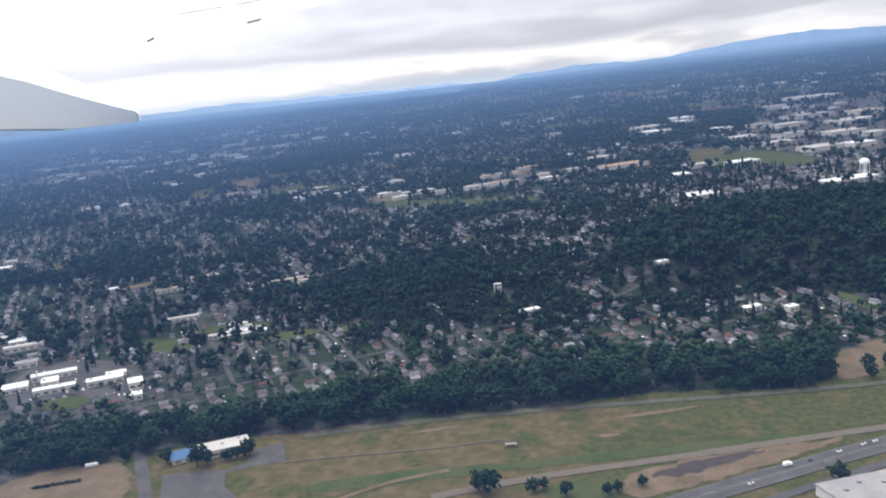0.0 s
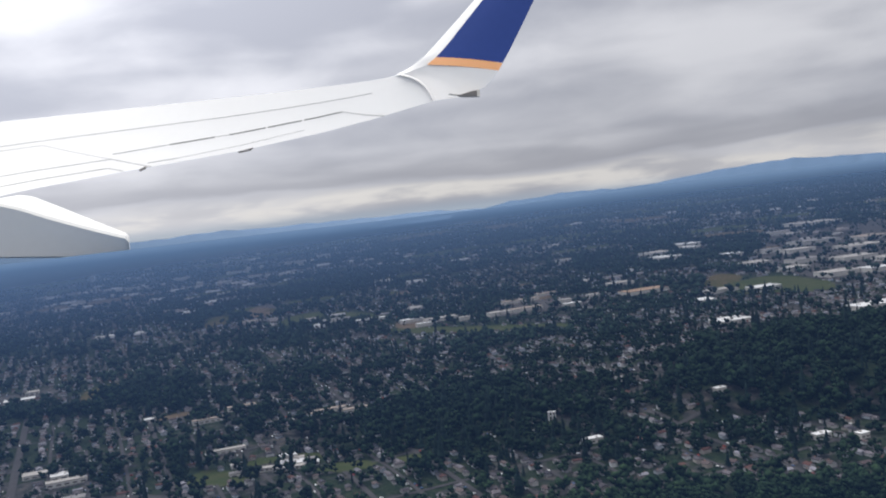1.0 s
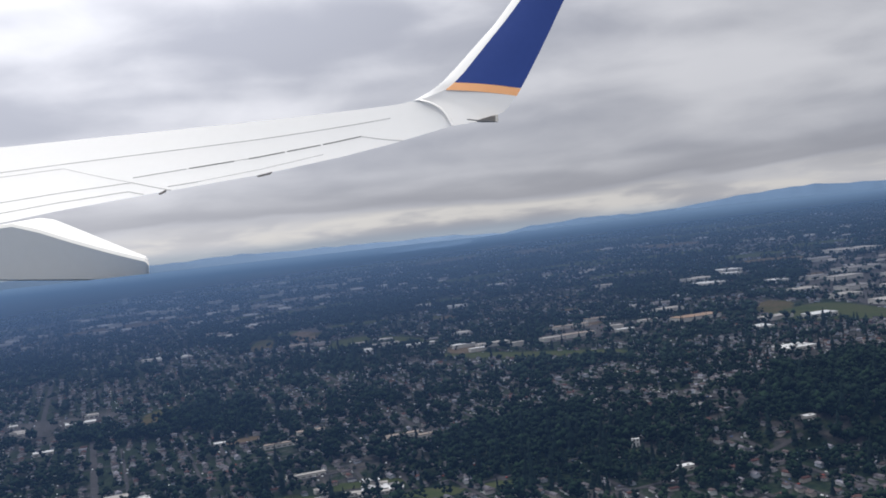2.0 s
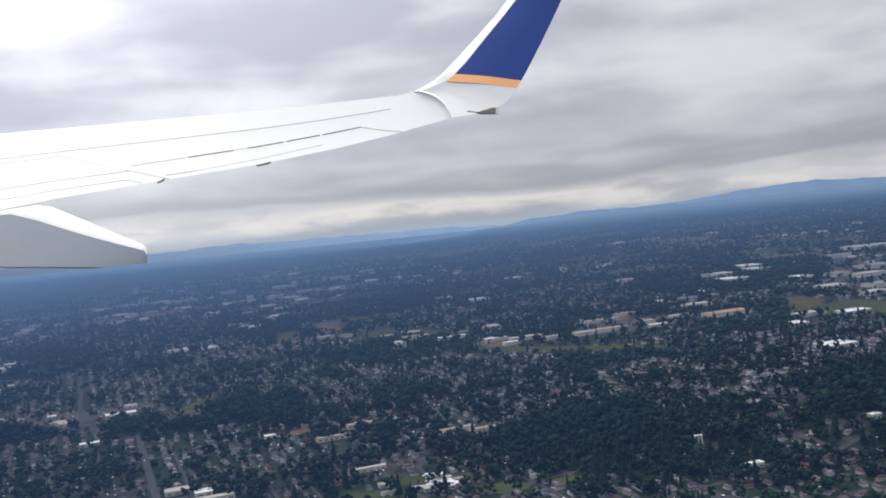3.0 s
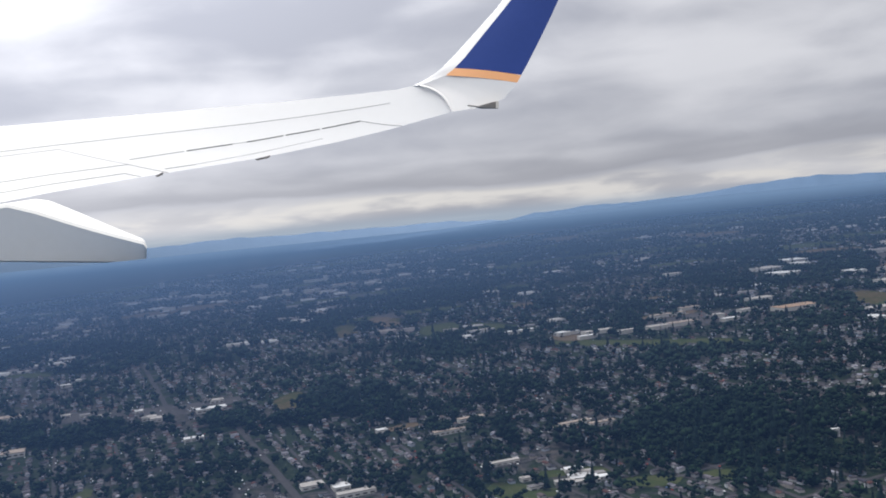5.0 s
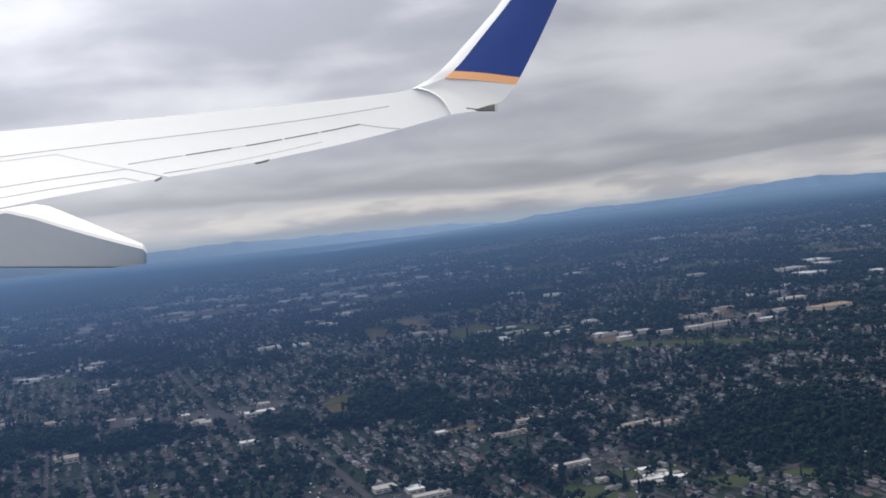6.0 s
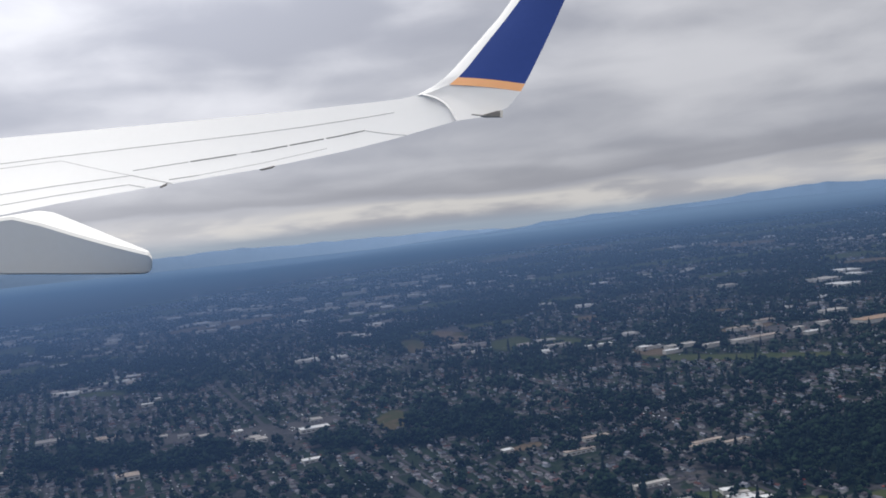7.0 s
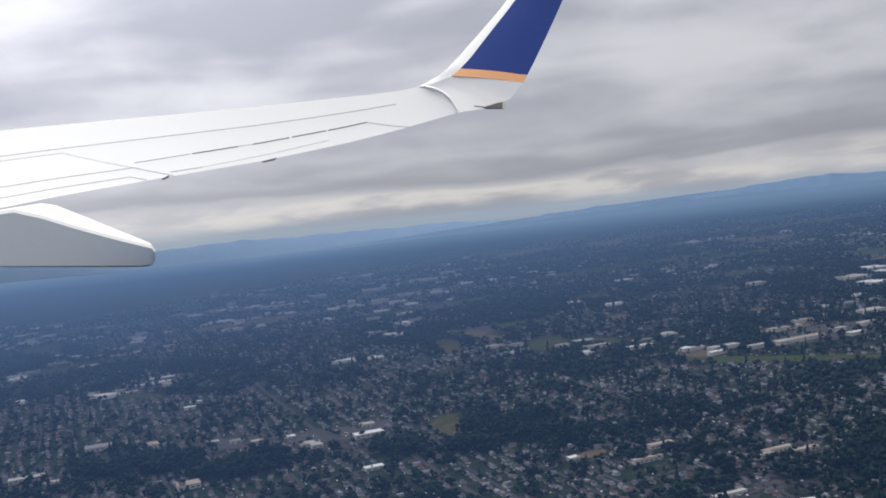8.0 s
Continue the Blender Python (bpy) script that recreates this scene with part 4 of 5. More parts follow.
school()
block('school', -118, 356, 6.0, 3.4, 1.4, 'pale')
block('school', -116, 345, 6.0, 3.6, 1.4, 'grey')
block('school', -127, 374, 15.9, 3.0, 1.4, 'pale')
block('store', -280, 523, 16.4, 7.6, 1.9, 'white')
block('store', -282, 544, 7.9, 6.8, 1.7, 'pale')
block('store', -308, 512, 6.2, 7.6, 1.7, 'pale')
block('store', -344, 534, 6.5, 5.1, 1.4, 'pale')
block('store', -356, 540, 9.1, 5.1, 1.4, 'grey')
block('store', -371, 543, 6.6, 5.1, 1.4, 'pale')
block('store', -325, 536, 4.5, 5.1, 1.4, 'white')
block('store', -274, 461, 9.5, 5.1, 1.4, 'white')
block('store', -203, 368, 9.3, 6.8, 1.4, 'pale')
block('store', -191, 363, 6.6, 7.6, 1.4, 'white')
block('store', -408, 657, 8.0, 5.1, 1.4, 'white')
block('warehouse', -73, 234, 13.4, 8.2, 1.7, 'pale')
block('shed', -83.5, 231, 5.6, 6.4, 1.3, 'blue')
block('store', -154, 313, 15.1, 4.2, 1.8, 'white')
block('store', -152, 305, 5.5, 7.6, 1.8, 'white')
block('store', -147, 297, 13.4, 4.2, 1.8, 'white')
block('store', -131, 301, 11.9, 5.1, 1.8, 'white')
block('store', -129, 306, 6.6, 4.2, 1.8, 'white')
block('store', -118, 294, 4.6, 7.6, 2.2, 'white')
block('store', -114, 282, 4.4, 5.1, 1.8, 'white')
block('store', -163, 302, 8.3, 7.6, 1.8, 'white')
block('store', -184, 353, 14.9, 4.2, 1.8, 'pale')
block('store', -174, 329, 11.9, 6.0, 1.8, 'grey')
block('store', -91, 678, 22.9, 8.5, 2.2, 'white')
block('store', -118, 697, 21.1, 6.8, 2.2, 'pale')
block('store', -60, 653, 16.5, 11.9, 2.2, 'white')
block('store', -39, 646, 23.3, 11.9, 2.2, 'pale')
block('store', -49, 630, 13.7, 6.8, 2.2, 'white')
block('store', -19, 637, 15.4, 8.5, 2.2, 'pale')
block('store', 5, 642, 23.2, 11.9, 2.2, 'pale')
block('store', 20, 687, 29.0, 10.2, 2.2, 'tan')
block('store', 42, 708, 17.1, 10.2, 2.2, 'tan')
block('store', 21, 647, 23.4, 11.9, 2.2, 'tan')
block('store', 53, 644, 13.2, 8.5, 2.2, 'white')
block('store', 76, 674, 16.2, 10.2, 2.2, 'pale')
block('store', 49, 663, 12.0, 8.5, 2.2, 'pale')
block('warehouse', 108, 667, 34.3, 22.1, 2.5, 'orange')
block('warehouse', 100, 718, 21.6, 17.0, 2.5, 'pale')
block('warehouse', 126, 523, 20.0, 16.0, 2.0, 'white')
block('warehouse', 207, 519, 33.0, 14.0, 2.6, 'white')
block('warehouse', 153, 631, 22.7, 15.3, 2.2, 'pale')
block('warehouse', 178, 619, 20.7, 18.7, 2.9, 'white')
block('warehouse', 132, 598, 12.2, 13.6, 2.2, 'white')
block('warehouse', 218, 816, 14.6, 25.5, 2.9, 'white')
block('warehouse', 168, 848, 25.2, 34.0, 2.9, 'white')
block('warehouse', 205, 905, 14.1, 25.5, 2.9, 'white')
block('warehouse', 215, 744, 22.2, 25.5, 2.9, 'pale')
block('warehouse', 226, 693, 20.7, 22.1, 2.9, 'pale')
block('warehouse', 240, 649, 27.1, 25.5, 2.9, 'pale')
block('warehouse', 249, 731, 26.2, 25.5, 2.9, 'grey')
block('warehouse', 281, 715, 34.1, 25.5, 2.9, 'pale')
block('warehouse', 303, 846, 45.3, 34.0, 2.9, 'grey')
block('warehouse', 314, 779, 37.0, 34.0, 2.9, 'pale')
block('warehouse', 308, 951, 34.0, 34.0, 2.9, 'grey')
block('warehouse', 367, 1012, 53.9, 51.0, 2.9, 'pale')
block('warehouse', 346, 833, 29.7, 34.0, 2.9, 'tan')
block('warehouse', 266, 647, 19.3, 22.1, 2.9, 'white')
block('warehouse', 295, 692, 16.5, 22.1, 2.9, 'pale')
block('warehouse', 268, 795, 28.6, 22.1, 2.9, 'pale')
block('warehouse', 250, 814, 19.5, 22.1, 2.9, 'grey')
block('store', 69, 350, 4.6, 3.2, 1.5, 'white')
block('store', 43, 407, 6.1, 6.8, 1.4, 'grey')
block('store', -422, 1158, 48.7, 25.5, 2.9, 'pale')
block('store', -498, 1235, 13.4, 17.0, 3.6, 'pale')
block('store', -332, 1119, 8.1, 17.0, 3.6, 'white')
block('store', -297, 1098, 19.9, 17.0, 3.6, 'pale')
block('store', -230, 1125, 13.6, 17.0, 2.9, 'white')
block('store', -240, 1281, 46.3, 22.1, 2.9, 'pale')
block('store', -310, 1227, 29.5, 22.1, 2.9, 'pale')
block('store', -263, 1136, 27.3, 22.1, 2.9, 'tan')
block('store', -455, 1054, 15.3, 11.9, 3.6, 'pale')
block('store', -383, 1222, 22.1, 22.1, 2.9, 'pale')
block('store', -204, 1346, 32.4, 22.1, 2.9, 'pale')
block('store', -297, 1237, 6.0, 8.5, 5.8, 'white')
block('store', -279, 1236, 6.0, 8.5, 5.8, 'white')
block('store', 169, 892, 26.6, 34.0, 2.9, 'pale')
block('store', 211, 938, 22.4, 34.0, 2.9, 'white')
block('store', 84, 919, 16.6, 17.0, 2.9, 'pale')
block('store', -366, 465, 11.0, 10.2, 2.2, 'tan')
block('store', -464, 509, 18.1, 6.8, 1.8, 'pale')
block('store', -446, 495, 8.8, 5.1, 1.8, 'pale')
block('store', -407, 552, 13.1, 10.2, 1.8, 'tan')
block('store', -442, 560, 16.6, 11.9, 1.8, 'grey')
block('store', -313, 516, 8.0, 6.8, 1.8, 'pale')
block('store', -408, 640, 7.6, 6.8, 1.8, 'white')
block('store', -90, 420, 15.3, 3.4, 1.7, 'tan')
block('store', -98, 414, 10.0, 3.0, 1.7, 'tan')
block('store', -78, 416, 12.6, 3.4, 1.7, 'tan')
block('store', -136, 446, 13.5, 4.2, 1.7, 'tan')
block('store', -147, 427, 15.5, 3.4, 1.7, 'tan')
block('store', -179, 440, 5.3, 4.2, 1.6, 'white')
block('store', 16, 331, 8.0, 3.4, 1.7, 'white')
block('store', 90, 308, 6.3, 3.4, 1.7, 'white')
block('store', 102, 304, 3.7, 3.4, 1.7, 'white')


def distant_buildings():
    """Clusters of low pale buildings far off, joined."""
    g = np.random.RandomState(61)
    p = []
    for k in range(70):
        cy = g.uniform(700, 1800)
        cx = g.uniform(-245 - 0.5 * cy, 0.5 * cy if k < 34 else -60)
        for _ in range(g.randint(3, 10)):
            p.append((cx + g.randn() * 0.035 * cy, cy + g.randn() * 0.02 * cy, g.uniform(5, 22), g.uniform(4, 12), g.uniform(1.2, 3.0)))
    p = np.array(p)
    n = len(p)
    t = STREET_ANGLE * 0.8 + g.uniform(-0.2, 0.2, n)
    c, s, z = np.cos(t), np.sin(t), land(p[:, 0], p[:, 1])
    v = np.stack([np.stack([p[:, 0] + c * a * p[:, 2] / 2 - s * b * p[:, 3] / 2, p[:, 1] + s * a * p[:, 2] / 2 + c * b * p[:, 3] / 2, z + h * p[:, 4] - 0.3], 1) for h in (0, 1) for a, b in ((-1, -1), (1, -1), (1, 1), (-1, 1))], 1)
    f = np.array([(0, 1, 5, 4), (1, 2, 6, 5), (2, 3, 7, 6), (3, 0, 4, 7), (4, 5, 6, 7)])
    f = (f[None] + (np.arange(n) * 8)[:, None, None]).reshape(-1, 4)
    tagged(new("distant_buildings", from_arrays("distant_buildings", v.reshape(-1, 3), f, ["far_block"])), "low pale commercial buildings scattered far off", "buildings", kind="stuff")
    for x, y, w, d, h in p:
        mark([(x - w / 2, y - d / 2 - 6), (x + w / 2, y - d / 2 - 6), (x + w / 2, y + d / 2), (x - w / 2, y + d / 2)], 3)


distant_buildings()


def house_meshes(w, d, h, pitch, chimney):
    """Meshes of a gabled house: walls with gables, a roof with eaves, chimney, door, window."""
    out = {}
    bm = bmesh.new()
    box(bm, 0, 0, -0.3, w, d, h + 0.3)
    r = d / 2 * pitch
    for s in (-1, 1):
        a = [bm.verts.new(p) for p in ((s * w / 2, -d / 2, h), (s * w / 2, d / 2, h), (s * w / 2, 0, h + r))]
        bm.faces.new(a)
    out["wall"] = (bm, "siding_thing")
    bm = bmesh.new()
    o, t = 0.22, 0.12
    for s in (-1, 1):
        lo, hi = Vector((0, s * (d / 2 + o), h - o * pitch)), Vector((0, 0, h + r))
        q = []
        for lift in (0.03, 0.03 + t):
            q += [bm.verts.new(p + Vector((x, 0, lift))) for p, x in ((lo, -w / 2 - o), (lo, w / 2 + o), (hi, w / 2 + o), (hi, -w / 2 - o))]
        for i in ((0, 1, 2, 3), (4, 5, 6, 7), (0, 1, 5, 4), (1, 2, 6, 5), (2, 3, 7, 6), (3, 0, 4, 7)):
            bm.faces.new([q[k] for k in i])
    out["roof"] = (bm, "roof_thing")
    if chimney:
        out["chimney"] = (box(bmesh.new(), w * 0.25, d * 0.12, h, 0.26, 0.26, r + 0.35), "brick")
    out["door"] = (box(bmesh.new(), w * 0.05, -d / 2 - 0.02, 0, 0.3, 0.06, 0.62), "door")
    out["window"] = (box(bmesh.new(), 0, -d / 2 - 0.02, 0.3, 0.5, 0.06, 0.36), "glass")
    return out


def make_house(w, d, h, pitch, chimney):
    root = tagged(new("house"), "small single-storey house with a gabled shingle roof and eaves", "house", "suburban houses")
    for name, (bm, m) in house_meshes(w, d, h, pitch, chimney).items():
        ob = part(name, bm, m, root)
        if name == "window":
            ob.location.x = -w * 0.3
            o2 = new("window", ob.data)
            o2.parent = root
            o2.location.x = w * 0.32
    return root


# clearings in the woods
use[(use == 1) & (CY > 295) & (CX < 55) & (noise2(CX, CY, 24, 54) * 0.55 + noise2(CX, CY, 58, 55) * 0.45 < 0.38)] = 0


def house_sites():
    sites = []
    rs = np.random.RandomState(8)
    for k in range(-84, 84):
        u0 = 25 + 14.5 * k
        for side in (-1, 1):
            for v in np.arange(100, 2100, 5.0):
                u = u0 + side * (3.9 + rs.uniform(-0.9, 0.9))
                p = UA * u + VA * (v + rs.uniform(-1.6, 1.6))
                if not in_view(*p, 25) or not 262 < p[1] < 1880 or rs.rand() < 0.25:
                    continue
                if use_at(*p) != 0:
                    continue
                if wildness(p[0], p[1]) + rs.uniform(-0.09, 0.09) > (0.64 if p[1] < 560 else 0.62):
                    continue
                if rs.rand() < min(0.5, max(0.0, (p[1] - 560) / 600)) * (0.3 if p[0] < -0.2 * p[1] - 40 else 1.0):
                    continue
                if p[1] > 600 and rs.rand() < (0.45 if p[0] > -150 else 0.1) + 0.9 * (noise2(p[0] * 0.42, p[1], 48, 91) - 0.45):
                    continue
                sites.append((p[0], p[1], side))
    sites.sort(key=lambda q: q[1])
    return sites


SITES = house_sites()
HOUSE_SHAPES = [(3.0, 2.0, 0.9, 0.42, True), (3.4, 2.1, 0.95, 0.36, False), (2.6, 2.2, 1.3, 0.5, True), (3.8, 1.9, 0.85, 0.32, False)]


def build_houses():
    firsts = [make_house(*s) for s in HOUSE_SHAPES]
    used = [False] * len(firsts)
    rs = random.Random(12)
    near = SITES[:300]
    for x, y, side in near:
        k = rs.randrange(len(firsts))
        turn = STREET_ANGLE + (math.pi / 2 if side < 0 else -math.pi / 2) + (math.pi / 2 if rs.random() < 0.25 else 0) + rs.uniform(-0.16, 0.16)
        m = Matrix.Translation((x, y, float(land(x, y)))) @ Matrix.Rotation(turn, 4, "Z")
        if not used[k]:
            firsts[k].matrix_basis, used[k] = m, True
        else:
            copy_thing(firsts[k], m)
        mark([(x - 1.7, y - 2.0), (x + 1.7, y - 2.0), (x + 1.7, y + 1.5), (x - 1.7, y + 1.5)], 3)
    # the rest, further off: one joined mesh of walls and one of roofs
    s = np.array([(a, b, c) for a, b, c in SITES[300:]])
    g = np.random.RandomState(5)
    n = len(s)
    w, d, h = g.uniform(2.4, 3.8, n), g.uniform(1.7, 2.3, n), g.choice([0.85, 0.95, 1.3], n)
    r = d / 2 * g.uniform(0.3, 0.5, n)
    turn = STREET_ANGLE + np.where(g.rand(n) < 0.7, np.pi / 2, 0) + g.uniform(-0.2, 0.2, n)
    z = land(s[:, 0], s[:, 1])
    cs, sn = np.cos(turn), np.sin(turn)

    def place(lx, ly, lz):
        return np.stack([s[:, 0] + cs * lx - sn * ly, s[:, 1] + sn * lx + cs * ly, z + lz], 1)

    wv = np.stack([place(a * w / 2, b * d / 2, c) for c in (-0.4, h) for a, b in ((-1, -1), (1, -1), (1, 1), (-1, 1))] + [place(-w / 2, 0, h + r), place(w / 2, 0, h + r)], 1)
    quads = np.array([(0, 1, 5, 4), (1, 2, 6, 5), (2, 3, 7, 6), (3, 0, 4, 7), (4, 7, 8, 8), (6, 5, 9, 9)])
    tris = np.array([q for a in quads for q in ((a[0], a[1], a[2]), (a[0], a[2], a[3])) if len(set(q)) == 3])
    f = (tris[None] + (np.arange(n) * 10)[:, None, None]).reshape(-1, 3)
    tagged(new("distant_house_walls", from_arrays("distant_house_walls", wv.reshape(-1, 3), f, ["siding"])), "pale walls of many distant suburban houses", "houses", kind="stuff")
    o = 0.17
    rv = np.stack([place(a * (w / 2 + o), b * (d / 2 + o), h - 0.05 + c) for c in (0.0, 0.12) for b in (-1, 1) for a in (-1, 1)] + [place(a * (w / 2 + o), 0 * w, h + r + 0.12) for a in (-1, 1)], 1)
    q = [(4, 5, 9, 8), (7, 6, 8, 9), (0, 1, 5, 4), (3, 2, 6, 7)]
    f = (np.array(q)[None] + (np.arange(n) * 10)[:, None, None]).reshape(-1, 4)
    tagged(new("distant_house_roofs", from_arrays("distant_house_roofs", rv.reshape(-1, 3), f, ["roof"])), "grey, brown and white roofs of many distant houses", "houses", kind="stuff")
    for x, y, _ in SITES[300:]:
        i, j = int((x - X_MIN) / CELL), int((y - Y_MIN) / CELL)
        if 1 < i < NX - 2 and 2 < j < NY - 2:
            use[j - 1:j + 1, i - 1:i + 2] = 3


build_houses()


# ---- trees ----
OCT_V = np.array([(1, 0, 0), (0, 1, 0), (-1, 0, 0), (0, -1, 0), (0, 0, 1), (0, 0, -1)], float)
OCT_F = np.array([(0, 1, 4), (1, 2, 4), (2, 3, 4), (3, 0, 4), (1, 0, 5), (2, 1, 5), (3, 2, 5), (0, 3, 5)])


def clump_arrays(centres, sizes, g):
    """Leaf clumps: uneven eight-sided lumps, each turned its own way."""
    n = len(centres)
    v = OCT_V[None] * g.uniform(0.65, 1.3, (n, 6, 1))
    a = g.uniform(0, 6.28, n)
    c, s = np.cos(a)[:, None], np.sin(a)[:, None]
    x, y, zz = v[..., 0], v[..., 1], v[..., 2]
    tilt = g.uniform(-0.5, 0.5, (n, 1))
    v = np.stack([c * x - s * y, s * x + c * y, zz * 0.8 + tilt * x], -1) * sizes[:, None, None]
    v = v + centres[:, None]
    f = OCT_F[None] + (np.arange(n) * 6)[:, None, None]
    return v.reshape(-1, 3), f.reshape(-1, 3)


def cone_arrays(bases, radii, heights, sides, g):
    """Ragged skirts of a conifer: cones open below."""
    n = len(bases)
    a = np.arange(sides) / sides * 2 * np.pi + g.uniform(0, 6.28, (n, 1))
    r = radii[:, None] * g.uniform(0.6, 1.2, (n, sides))
    ring = np.stack([r * np.cos(a), r * np.sin(a), g.uniform(-0.1, 0.12, (n, sides)) * heights[:, None]], -1) + bases[:, None]
    tip = bases + np.stack([np.zeros(n), np.zeros(n), heights], 1)
    v = np.concatenate([ring, tip[:, None]], 1)
    f = np.array([(i, (i + 1) % sides, sides) for i in range(sides)])[None] + (np.arange(n) * (sides + 1))[:, None, None]
    return v.reshape(-1, 3), f.reshape(-1, 3)


def crown_points(n, per, r, h, g):
    """Places of clumps over uneven crowns: n trees, per clumps each."""
    d = g.randn(n, per, 3)
    d /= np.linalg.norm(d, axis=-1, keepdims=True)
    d[..., 2] = d[..., 2] * 0.9
    rad = g.uniform(0.35, 1.0, (n, per, 1)) ** 0.6
    lob = 1 + 0.3 * np.sin(3 * np.arctan2(d[..., 1], d[..., 0]) + g.uniform(0, 6, (n, 1)))[..., None]
    p = d * rad * lob
    return np.stack([p[..., 0] * r[:, None], p[..., 1] * r[:, None], h[:, None] * (0.60 + 0.38 * p[..., 2])], -1)


def broadleaf_thing(seed):
    g = np.random.RandomState(seed)
    root = tagged(new("broadleaf_tree"), "leafy dark green broadleaf tree with an uneven crown", "tree", "nearest trees")
    bm = bmesh.new()
    tube(bm, (0, 0, -0.3), (0.1, 0.05, 2.6), 0.28, 0.16, 7)
    for _ in range(5):
        a = g.uniform(0, 6.28)
        b = g.uniform(1.6, 2.6)
        tube(bm, (0.07, 0.03, b), (math.cos(a) * 1.4, math.sin(a) * 1.4, b + g.uniform(1, 1.8)), 0.12, 0.04, 5)
    part("trunk", bm, "bark", root)
    n = 120
    p = crown_points(1, n, np.array([2.3]), np.array([6.0]), g)[0]
    v, f = clump_arrays(p, g.uniform(0.35, 0.75, n), g)
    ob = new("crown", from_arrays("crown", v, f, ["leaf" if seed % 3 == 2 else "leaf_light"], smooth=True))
    ob.parent = root
    return root


def conifer_thing(seed):
    g = np.random.RandomState(seed)
    root = tagged(new("conifer_tree"), "tall dark green conifer with ragged drooping branches", "tree", "nearest trees")
    part("trunk", tube(bmesh.new(), (0, 0, -0.3), (0, 0, 7.6), 0.24, 0.05, 7), "bark", root)
    k = 13
    t = np.arange(k) / k
    rad = 1.75 * (1 - t) ** 0.9 + 0.15
    base = np.stack([g.uniform(-0.1, 0.1, k), g.uniform(-0.1, 0.1, k), 0.9 + 6.6 * t], 1)
    v, f = cone_arrays(base, rad, 1.5 - 0.6 * t, 11, g)
    ob = new("crown", from_arrays("crown", v, f, ["needle"]))
    ob.parent = root
    return root


def tree_sites():
    """Where trees stand: thick in the woods, scattered among the houses."""
    g = np.random.RandomState(77)
    out = []
    for y0, y1, step, thin in ((190, 520, 2.6, 0.25), (520, 1000, 3.3, 0.30), (1000, 1960, 5.2, 0.36)):
        X, Y = np.meshgrid(np.arange(-1330, 1010, step), np.arange(y0, y1, step))
        x, y = X.ravel() + g.uniform(-0.5, 0.5, X.size) * step, Y.ravel() + g.uniform(-0.5, 0.5, X.size) * step
        # ragged edges of the woods
        u = use_at(x, y)
        u = np.where((u == 0) & (use_at(x + g.uniform(-9, 9, x.size), y + g.uniform(-9, 9, x.size)) == 1), 1, u)
        wild = wildness(x, y)
        east = np.clip((x + 0.12 * y + 175) / 70, 0, 1)
        chance = np.where(u == 1, 0.52, np.where(u == 0, thin * np.clip(3.4 * wild - 0.85, 0.30, 1.5) * (1.12 + 0.85 * east * np.clip((y - 200) / 110, 0.7, 1)), np.where(u == 3, 0.05 if y0 < 500 else 0.10, 0.0)))
        # far off, woods and open land lie in long bands
        chance = chance * np.where(y > 650, 0.35 + 1.4 * noise2(x * 0.42, y, 48, 91), 1.0)
        keep = (g.rand(x.size) < chance) & in_view(x, y) & ((y > 262) | (u == 1))
        x, y, u, wild = x[keep], y[keep], u[keep], wild[keep]
        con = g.rand(len(x)) < np.where(u == 1, 0.12, 0.15) - np.where(y > 900, 0.10, np.where(y < 285, 0.6, 0.0)) + 0.5 * (noise2(x, y, 90, 57) - 0.5)
        size = np.where(u == 1, 0.5 + 1.0 * g.rand(len(x)) ** 1.6, 0.36 + 0.85 * g.rand(len(x)) ** 1.6)
        out.append((x, y, u, con, size))
    return out


